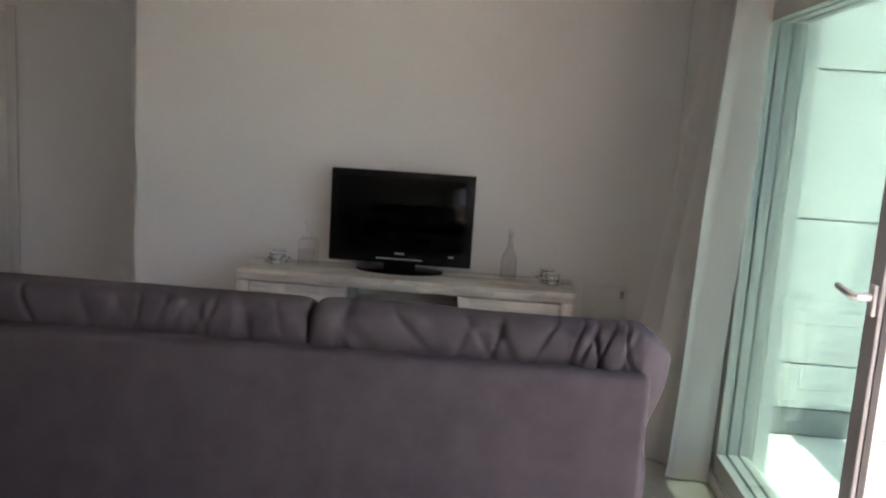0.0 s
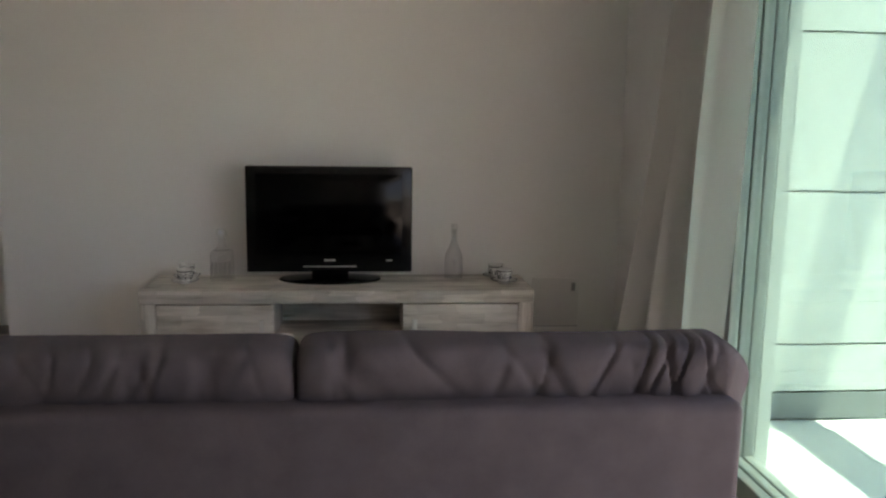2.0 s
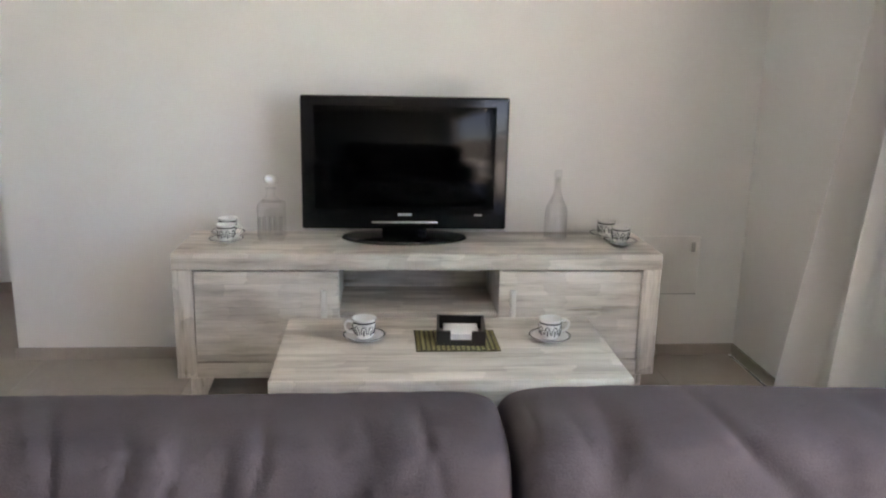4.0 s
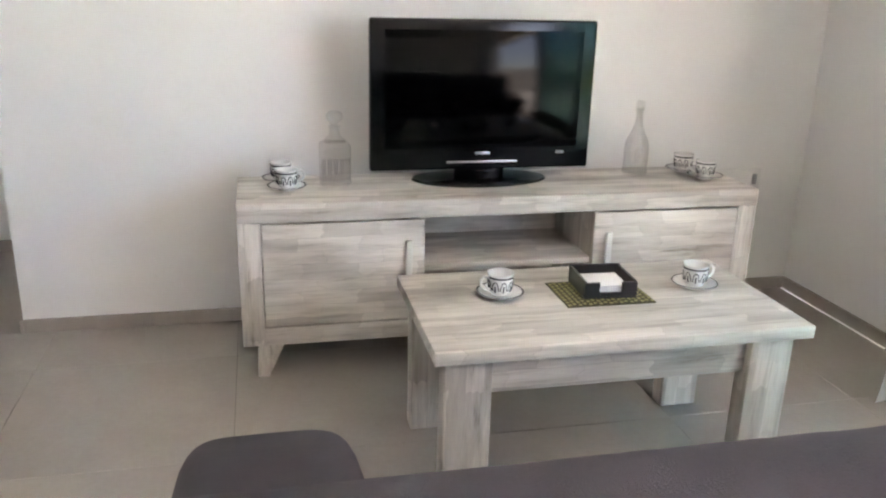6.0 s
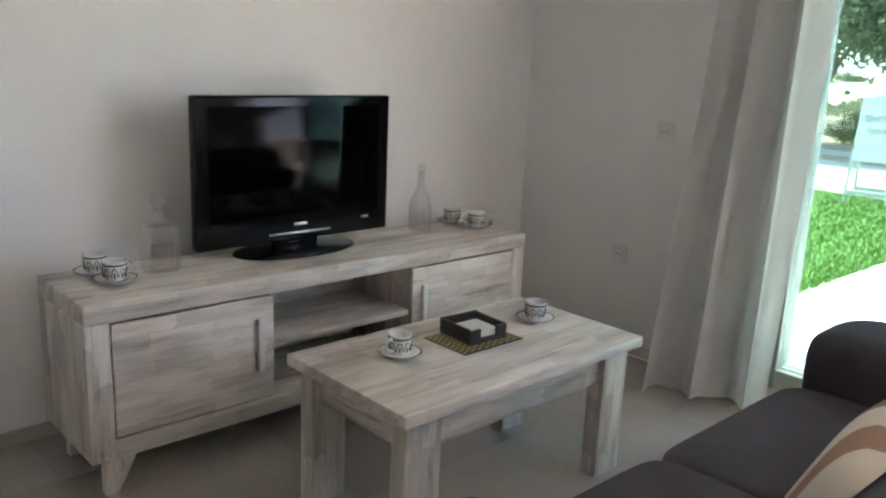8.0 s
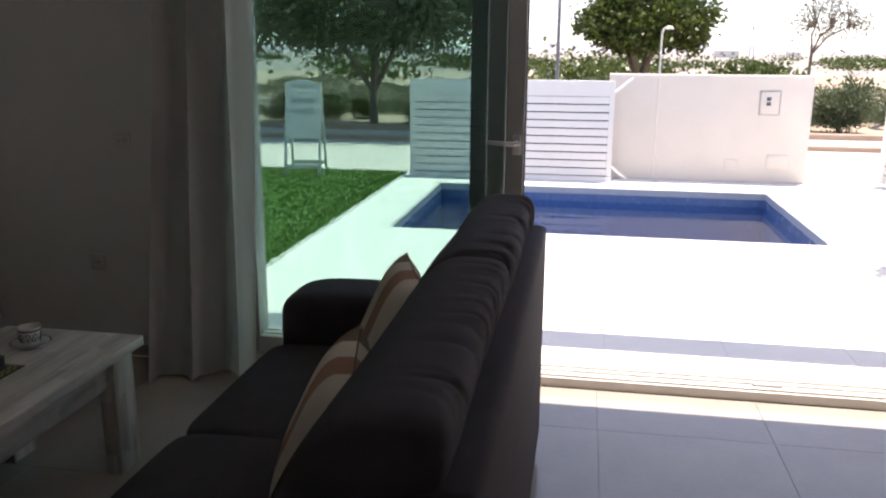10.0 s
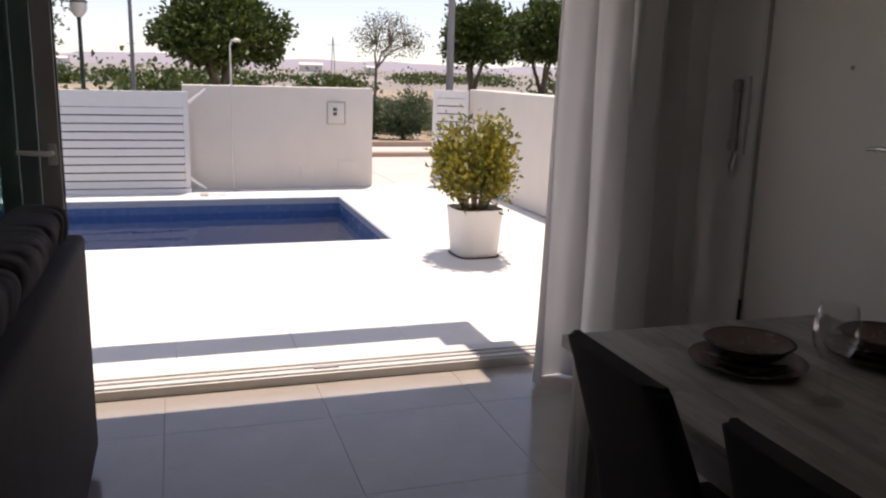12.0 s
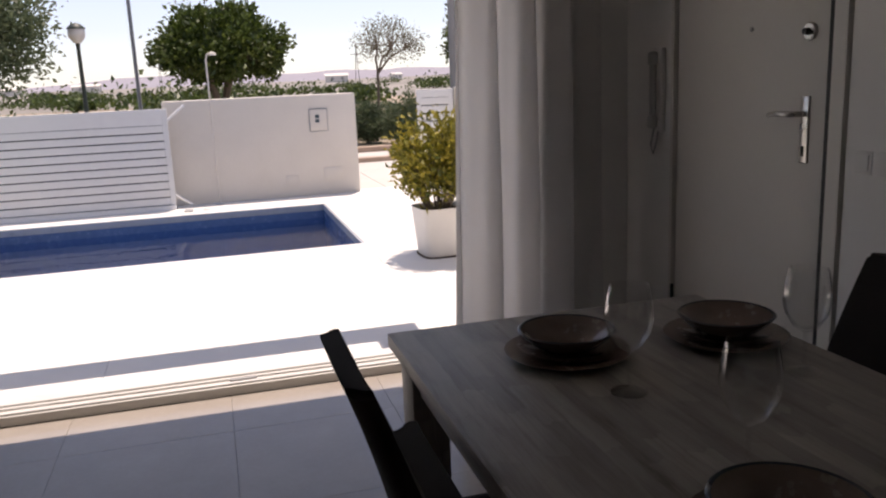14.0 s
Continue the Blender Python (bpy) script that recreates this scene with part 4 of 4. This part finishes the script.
part("access_cover", bx(7.440, 0.0, 0.09, 7.45, 0.16, 0.22, 0.003), RENDER, bwall)
setting("wall_neighbour", bx(XO, -2.30, ZP, 7.40, -2.06, 1.22, 0.01), RENDER, "white rendered side boundary wall")
setting("wall_neighbour", bx(XO - 0.25, -2.30, ZP, XO, YS - 0.25, 1.8), RENDER, "white rendered wall beside the house")


def slat_gate(m, length, height, count, label, rail=0.10):
    g = thing("slatted_gate", m, label, "gate")
    for x in (0, length - 0.06):
        part("post", bx(x, 0, 0, x + 0.06, 0.05, height, 0.004), GATE_WHITE, g, smooth=False)
    part("top_rail", bx(0.06, 0, height - rail, length - 0.06, 0.05, height, 0.004), GATE_WHITE, g, smooth=False)
    # near-black sheet added to give the slat gaps their shade by colour
    part("slat_shade", bx(0.06, 0.034, 0, length - 0.06, 0.048, height - rail), DARK_METAL_AND_SHADE, g, "added dark sheet for the shade between the slats", False)
    step = (height - rail) / count
    for k in range(count):
        part("slat", bx(0.061, 0.004, k * step + 0.009, length - 0.061, 0.026, (k + 1) * step - 0.005, 0.003), GATE_WHITE, g, smooth=False)
    return g


gate = slat_gate(pose(7.20, 3.95, 0.0, 0, 0, -90), 2.46, 1.13, 10, "white slatted metal sliding gate", 0.185)
part("runner", bx(0.0, -0.03, ZP, 2.46, 0.08, 0.0), GATE_WHITE, gate, smooth=False)
part("brace", tube([(2.46, 0.02, 1.0), (2.66, 0.06, 1.16)], 0.018, 6), GATE_WHITE, gate)
part("brace", tube([(2.46, 0.02, 0.12), (2.64, 0.06, -0.02)], 0.018, 6), GATE_WHITE, gate)
small = slat_gate(pose(7.46, -1.575, -0.02, 0, 0, -112), 0.47, 1.22, 11, "white slatted garden gate standing open")

shower = thing("outdoor_shower", pose(7.33, 0.99, ZP), "slim pale outdoor shower post by the pool", "shower")
part("post", tube([(0, 0, 0), (0, 0, 1.72), (-0.01, -0.02, 1.78), (-0.03, -0.07, 1.80)], 0.011, 10), RENDER, shower)
part("shower_head", lathe([(0, 0), (0.042, 0), (0.042, 0.022), (0.015, 0.04), (0, 0.04)], 16), RENDER, shower).location = (-0.03, -0.08, 1.765)
part("base_plate", bx(-0.06, -0.06, 0, 0.06, 0.06, 0.012, 0.003), ALU, shower)


# potted shrubs
def loft(profile, e=0.45, n=40):
    bm = bmesh.new()
    rings = [[bm.verts.new((h * spow(math.cos(2 * math.pi * k / n), e), h * spow(math.sin(2 * math.pi * k / n), e), z)) for k in range(n)] for h, z in profile]
    for a, b in zip(rings, rings[1:]):
        for k in range(n):
            bm.faces.new((a[k], a[(k + 1) % n], b[(k + 1) % n], b[k]))
    bm.faces.new(rings[0][::-1])
    bm.faces.new(rings[-1])
    return bm


def potted_shrub(m, label, leaf, seed, radius, height, count):
    rng = np.random.default_rng(seed)
    p = thing("potted_shrub", m, label, "potted plant")
    part("pot", loft([(0.165, 0), (0.17, 0.01), (0.202, 0.385), (0.206, 0.40), (0.193, 0.40), (0.185, 0.36)]), POT, p, "white tapered pot")
    part("saucer", loft([(0.18, -0.001), (0.185, 0.012), (0.155, 0.012)]), SOIL, p)
    part("soil", loft([(0.184, 0.345), (0.184, 0.362)]), SOIL, p)
    bm = bmesh.new()
    tips = []
    for k in range(40):
        a, f = rng.uniform(0, 6.28), rng.uniform(0.1, 1) ** 0.6
        tip = Vector((math.cos(a) * radius * f, math.sin(a) * radius * f, 0.40 + height * (0.12 + 0.80 * (1 - 0.62 * f * f)) * rng.uniform(0.75, 1.08)))
        base = Vector((math.cos(a) * 0.08, math.sin(a) * 0.08, 0.35))
        mid = base.lerp(tip, 0.5) + Vector((math.cos(a) * 0.05, math.sin(a) * 0.05, 0.02))
        tube([base, mid, tip], [0.009, 0.006, 0.003], 5, bm)
        tips += [mid.lerp(tip, q) for q in (0.0, 0.35, 0.65, 1.0)]
    part("branchwork", bm, BARK, p)
    t = np.array([list(v) for v in tips])
    c = t[rng.integers(0, len(t), count)] + rng.normal(size=(count, 3)) * np.array([0.055, 0.055, 0.06]) * radius / 0.36
    nrm = c - np.array([0, 0, 0.5])
    nrm /= np.linalg.norm(nrm, axis=1)[:, None]
    ob = new("foliage", leaves_mesh("foliage", c, nrm, 0.055, leaf, rng, 0.5))
    ob.parent = p
    return p


potted_shrub(pose(3.38, -0.70, ZP, 0, 0, 4), "yellow-green variegated shrub in a white tapered pot", YELLOW_LEAF, 4, 0.36, 0.78, 4600)
potted_shrub(pose(3.42, 5.75, -0.04, 0, 0, 10), "grey-green flowering shrub in a white tapered pot", OLIVE_LEAF, 9, 0.34, 0.80, 1800)

# lawn
LX0, LX1, LY0, LY1 = 2.4, 7.35, 4.0, 10.0
setting("ground_lawn", bx(LX0, LY0, -0.2, LX1, LY1, -0.04), TURF, "bright green artificial turf lawn")
rng = np.random.default_rng(5)
n = 26000
cx = np.stack([rng.uniform(LX0, LX1, n), LY0 + (LY1 - LY0) * rng.uniform(0, 1, n) ** 1.3, np.full(n, -0.04)], 1)
tagged(new("turf", leaves_mesh("turf", cx, np.tile([0, 0, 2.2], (n, 1)), 0.032, BLADE, rng, 0.28)), "short bright green artificial grass", "grass", "", "stuff")
setting("trim_lawn", bx(LX0 - 0.1, 3.995, -0.2, LX1, 4.03, -0.03, 0.004), PATIO_TILE, "pale concrete lawn edging")
setting("pavement_side", bx(XO, 4.42, -0.2, LX0, LY1, -0.05), PATIO_TILE, "pale paving beside the lawn")

# folding notice board
sign = thing("notice_board", pose(6.9, 5.2, -0.04, 0, 0, 8), "white folding notice board standing on the lawn", "sign")
for sx, lean in ((-1, 0.16), (1, -0.16)):
    for y in (-0.21, 0.21):
        part("leg", tube([(sx * 0.24, y, 0), (sx * 0.03, y * 0.93, 1.12)], 0.020, 4), ALU, sign)
    part("cross_rail", bx(sx * 0.215 - 0.012, -0.19, 0.10, sx * 0.215 + 0.012, 0.19, 0.15, 0.003), ALU, sign, smooth=False)
bm = bx(-0.008, -0.205, 0.0, 0.008, 0.205, 0.66, 0.003)
top = lathe([(0, -0.008), (0.10, -0.008), (0.10, 0.008), (0, 0.008)], 24)
for v in top.verts:
    v.co = Vector((v.co.z, v.co.x * 1.5, 0.655 + v.co.y * 0.55))
board = part("board", bm, PLASTIC, sign, smooth=False)
board.matrix_basis = pose(-0.16, 0, 0.455, 0, 11)
crest = part("crest", top, PLASTIC, sign, smooth=False)
crest.matrix_basis = pose(-0.16, 0, 0.455, 0, 11)
for text, z, size in (("SHOW", 0.42, 0.10), ("HOUSE", 0.30, 0.075)):
    cu = bpy.data.curves.new("lettering", 'FONT')
    cu.body, cu.size, cu.align_x, cu.extrude = text, size, 'CENTER', 0.001
    tmp = new("lettering", cu)
    me = bpy.data.meshes.new_from_object(tmp)
    bpy.data.objects.remove(tmp)
    me.materials.clear()
    me.materials.append(INK_PRINT)
    lt = new("lettering", me)
    lt.parent = board
    lt.matrix_basis = pose(-0.0105, 0, z, 90, 0, -90)

# ---- street and land ----
bm = bmesh.new()
A, X0, X1, Y0, Y1, Z = 3000, XW - 0.4, 7.66, -2.3, 10.0, -0.10
for q in (((-A, -A), (A, -A), (A, Y0), (-A, Y0)), ((-A, Y1), (A, Y1), (A, A), (-A, A)), ((-A, Y0), (X0, Y0), (X0, Y1), (-A, Y1)), ((X1, Y0), (A, Y0), (A, Y1), (X1, Y1))):
    bm.faces.new([bm.verts.new((*p, Z)) for p in q])
setting("ground", bm, EARTH, "dry sandy open ground")
bm = bmesh.new()
bm.faces.new([bm.verts.new(p) for p in ((60, -1500, -0.09), (2500, -1500, -0.09), (2500, 1500, -0.09), (60, 1500, -0.09))])
setting("ground_fields", bm, FIELD, "pale dry fields in the distance")
foot = setting("pavement_street", bx(7.66, -30, -0.3, 11.3, 30, -0.092), PATIO_GROUT, "pale street footway")
tile_field(foot, "slab", 7.66, 11.3, -6.0, 9.6, -0.08, (1.2, 1.2), FOOTWAY, 0.012, 0.008)
setting("trim_kerb", bx(11.3, -30, -0.3, 11.5, 30, 0.0, 0.015), KERB, "terracotta concrete kerb")
setting("pavement_strip", bx(11.5, -30, -0.3, 12.7, 30, -0.03), FOOTWAY, "paved strip beside the planting bed")
setting("trim_kerb", bx(12.7, -30, -0.3, 12.9, 30, 0.07, 0.015), KERB, "terracotta concrete bed edging")
setting("road", bx(19.5, -300, -0.3, 23.0, 300, -0.085), ASPHALT, "grey asphalt road beyond the planting bed")
setting("ground_bed", bx(12.9, -40, -0.3, 19.5, 40, -0.02), EARTH, "dry earth planting bed")


def crown_points(rng, centre, radii, clumps, per, spread, flat=0.0):
    c = rng.normal(size=(clumps, 3))
    c /= np.linalg.norm(c, axis=1)[:, None]
    c *= rng.uniform(0.35, 1.0, (clumps, 1)) ** 0.5 * rng.uniform(0.82, 1.10, (clumps, 1))
    c[:, 2] = np.maximum(c[:, 2], -0.55 - flat)
    c = c * np.array(radii)
    p = np.repeat(c, per, 0) + rng.normal(size=(clumps * per, 3)) * spread
    nrm = p / np.array(radii)
    nrm /= np.linalg.norm(nrm, axis=1)[:, None] + 1e-6
    return p + np.array(centre), nrm + [0, 0, 0.3], c + np.array(centre)


def tree(name, base, trunk_h, centre, radii, leaf, size, clumps, per, spread, seed, label, stems=3, trunk_r=0.09, category="tree", fork_at=0.45):
    """A tapered, forking trunk with limbs and a crown of many leaf clumps."""
    rng = np.random.default_rng(seed)
    t = thing(name, pose(*base), label, category)
    p, nrm, c = crown_points(rng, centre, radii, clumps, per, spread)
    bm = bmesh.new()
    fork = Vector((0, 0, trunk_h * fork_at))
    tube([(0, 0, 0), (0.03, 0.02, trunk_h * 0.25), fork], [trunk_r * 1.3, trunk_r, trunk_r * 0.85], 9, bm)
    heads = []
    for k in range(stems):
        a = 2 * math.pi * k / stems + seed
        h = Vector(centre) + Vector((math.cos(a) * radii[0] * 0.4, math.sin(a) * radii[1] * 0.4, -radii[2] * 0.35))
        tube([fork - Vector((0, 0, 0.08)), fork.lerp(h, 0.5) + Vector((0.05, 0.03, 0.05)), h], [trunk_r * 0.75, trunk_r * 0.55, trunk_r * 0.35], 7, bm)
        heads.append(h)
    part("trunk", bm, BARK, t)
    bm = bmesh.new()
    for q in c[:: max(1, len(c) // 60)]:
        q = Vector(q)
        h = min(heads, key=lambda v: (v - q).length)
        tube([h, h.lerp(q, 0.5) + Vector((0, 0, 0.06)), q], [trunk_r * 0.3, trunk_r * 0.2, trunk_r * 0.08], 5, bm)
    part("branchwork", bm, BARK, t)
    ob = new("crown", leaves_mesh("crown", p, nrm, size, leaf, rng, 0.55))
    ob.parent = t
    return t


tree("ficus_tree", (16.1, 0.68, -0.02), 1.9, (0, 0, 2.2), (1.4, 1.4, 0.80), DARK_LEAF, 0.13, 120, 130, 0.13, 1, "dense dark green round-headed street tree", 4)
tree("ficus_tree", (17.85, -5.85, -0.02), 1.9, (0, -0.15, 2.42), (1.0, 0.95, 0.85), DARK_LEAF, 0.12, 90, 110, 0.12, 2, "dense green street tree with a leaning trunk", 3)
tree("ficus_tree", (18.9, -8.4, -0.02), 1.9, (0, 0, 2.5), (1.2, 1.15, 0.9), DARK_LEAF, 0.12, 100, 110, 0.12, 3, "dense dark street tree beyond the wall", 3)
tree("sparse_tree", (16.55, -2.95, -0.02), 1.9, (0, -0.35, 2.2), (0.75, 0.95, 0.48), DRY_LEAF, 0.055, 95, 22, 0.10, 4, "thin half-bare young tree with dry leaves", 6, 0.036, "tree", 0.82)
tree("olive_tree", (12.95, 5.9, -0.02), 1.7, (0, 0.2, 2.65), (1.9, 2.6, 1.5), OLIVE_LEAF, 0.10, 430, 95, 0.2, 5, "large spreading grey-green tree over the footway", 5, 0.075)
tree("olive_tree", (17.5, 10.5, -0.02), 1.8, (0, 0, 2.8), (1.9, 2.6, 1.4), OLIVE_LEAF, 0.11, 200, 60, 0.2, 6, "spreading grey-green street tree", 4, 0.12)
tree("round_shrub", (14.6, -2.25, -0.02), 0.45, (0, 0, 0.40), (0.36, 0.36, 0.42), OLIVE_LEAF, 0.06, 70, 60, 0.08, 17, "small dark green shrub in the planting bed", 4, 0.03, "shrub")
tree("round_shrub", (14.0, -2.98, -0.02), 0.5, (0, 0, 0.52), (0.5, 0.5, 0.52), OLIVE_LEAF, 0.06, 90, 60, 0.08, 7, "feathery green shrub in the planting bed", 4, 0.03, "shrub")
rng2 = random.Random(8)
for k in range(9):
    y = 4.0 + 1.15 * k + rng2.uniform(-0.4, 0.4)
    s = rng2.uniform(0.22, 0.36)
    tree("low_shrub", (14.6 + rng2.uniform(-0.7, 1.2), y, -0.02), 0.25, (0, 0, s * 0.9), (s * 1.2, s * 1.2, s), DARK_LEAF, 0.05, 40, 40, 0.06, 20 + k, "low green shrub in the planting bed", 3, 0.02, "shrub")

rng = np.random.default_rng(11)
n = 80000
yy = rng.uniform(-26, 26, n)
hh = 0.50 + 0.12 * np.sin(yy * 1.3) + 0.08 * np.sin(yy * 3.7 + 1)
p = np.stack([24.6 + rng.normal(size=n) * 0.35, yy, -0.1 + hh * 1.15 * rng.uniform(0, 1, n) ** 0.6], 1)
tagged(new("hedge", leaves_mesh("hedge", p, np.tile([-0.5, 0, 0.6], (n, 1)), 0.055, OLIVE_LEAF, rng, 0.6)), "uneven olive green hedge along the road", "hedge", "", "stuff")
n = 60000
k = rng.integers(0, 220, n)
bush = np.stack([rng.uniform(15.6, 19.2, 220), rng.uniform(-11, 9, 220), rng.uniform(0.16, 0.42, 220)], 1)[k]
q = rng.normal(size=(n, 3)) * 0.55
p = np.stack([bush[:, 0] + q[:, 0] * bush[:, 2] * 1.3, bush[:, 1] + q[:, 1] * bush[:, 2] * 1.5, np.abs(q[:, 2]) * bush[:, 2] * 1.5 - 0.02], 1)
tagged(new("bed_scrub", leaves_mesh("bed_scrub", p, np.tile([-0.2, 0, 0.6], (n, 1)), 0.06, OLIVE_LEAF, rng, 0.5)), "low olive green scrub filling the planting bed", "scrub", "", "stuff")
n = 36000
d = rng.uniform(35, 190, 90)
a = rng.uniform(-1.0, 0.75, 90)
w = rng.uniform(0.4, 1.3, 90)
k = rng.integers(0, 90, n)
p = np.stack([d[k] * np.cos(a[k]), d[k] * np.sin(a[k]), np.zeros(n)], 1) + np.abs(rng.normal(size=(n, 3))) * np.stack([w[k], w[k] * 1.6, w[k] * 0.5], 1) * np.array([1, 1, 1]) * np.where(rng.random((n, 3)) < 0.5, [1, 1, 1], [-1, -1, 1])
tagged(new("distant_scrub", leaves_mesh("distant_scrub", p, np.tile([0, 0, 0.5], (n, 1)), 0.32, DARK_LEAF, rng, 0.8)), "scattered dark scrub across the far plain", "scrub", "", "stuff")


def street_lamp(m):
    s = thing("street_lamp", m, "dark iron street lamp with a globe lantern", "street lamp")
    part("post", lathe([(0, 0), (0.09, 0), (0.09, 0.25), (0.05, 0.35), (0.036, 2.25), (0.05, 2.3), (0, 2.3)], 14), DARK_METAL_AND_SHADE, s)
    part("globe", lathe([(0, 2.3), (0.07, 2.31), (0.155, 2.42), (0.165, 2.52), (0.15, 2.58), (0, 2.58)], 20), PLASTIC, s, "pale frosted globe")
    part("hood", lathe([(0, 2.70), (0.09, 2.67), (0.17, 2.60), (0.175, 2.575), (0, 2.581)], 20), DARK_METAL_AND_SHADE, s)


street_lamp(pose(15.0, 3.36, -0.02))
for x, y, r in ((18.1, 2.56, 0.05), (17.08, -4.98, 0.10)):
    s = thing("lamp_pole", pose(x, y, -0.02), "tall tapered grey metal lighting pole", "pole")
    part("pole", lathe([(0, 0), (r * 1.5, 0), (r * 1.5, 0.06), (r, 0.1), (r * 0.7, 7.5), (0, 7.5)], 14), POLE, s)
    part("lamp_head", bx(-0.6, -0.12, 7.45, 0.1, 0.12, 7.55, 0.02), POLE, s)
rng2 = random.Random(3)
for k in range(9):
    x, y = rng2.uniform(260, 520), 0
    y = x * rng2.uniform(-0.75, 0.35)
    h = thing("distant_house", pose(x, y, -0.1, 0, 0, rng2.uniform(-20, 20)), "small whitewashed house far across the plain", "house")
    wdt = rng2.uniform(5, 11)
    part("wall", bx(-3, -wdt / 2, 0, 3, wdt / 2, 2.6), FAR_WHITE, h, smooth=False)
    bm = bmesh.new()
    v = [bm.verts.new(q) for q in ((-3.3, -wdt / 2 - 0.3, 2.6), (3.3, -wdt / 2 - 0.3, 2.6), (3.3, wdt / 2 + 0.3, 2.6), (-3.3, wdt / 2 + 0.3, 2.6), (0, -wdt / 2 - 0.3, 3.5), (0, wdt / 2 + 0.3, 3.5))]
    for f in ((0, 1, 4), (2, 3, 5), (0, 4, 5, 3), (1, 2, 5, 4), (3, 2, 1, 0)):
        bm.faces.new([v[i] for i in f])
    part("roof", bm, FAR_WHITE, h, smooth=False)
    for q in (-0.25, 0.2):
        part("window", bx(-3.06, q * wdt - 0.5, 1.0, -3.0, q * wdt + 0.5, 2.0), POLE, h, smooth=False)
for k, (d, a) in enumerate(((200, -10), (260, 3), (240, -24))):
    s = thing("power_pylon", pose(d * math.cos(radians(a)), d * math.sin(radians(a)), -0.1), "thin grey power pylon far across the plain", "pylon")
    bm = tube([(0, -0.5, 0), (0, 0, 9)], 0.12, 4)
    tube([(0, 0.5, 0), (0, 0, 9)], 0.12, 4, bm)
    tube([(0, -1.4, 7), (0, 1.4, 7)], 0.1, 4, bm)
    part("mast", bm, POLE, s)
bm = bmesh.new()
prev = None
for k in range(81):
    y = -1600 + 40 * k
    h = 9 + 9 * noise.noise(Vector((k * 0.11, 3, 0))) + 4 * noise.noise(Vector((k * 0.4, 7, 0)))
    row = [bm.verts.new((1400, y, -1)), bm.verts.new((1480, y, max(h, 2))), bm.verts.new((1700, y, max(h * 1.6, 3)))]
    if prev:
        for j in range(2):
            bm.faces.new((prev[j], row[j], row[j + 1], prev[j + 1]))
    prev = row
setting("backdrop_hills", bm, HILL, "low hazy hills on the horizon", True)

# ---- floor tiles ----
cuts = {}
tile_field(floor, "tile", XW, 0.713, YS, YN, 0.0, (0.667, 0.667), FLOOR_TILE, 0.0108, 0.001, cuts)
tile_field(floor, "tile", XW, -2.46, YN, 5.75, 0.0, (0.667, 0.667), FLOOR_TILE, 0.0108, 0.001, cuts)
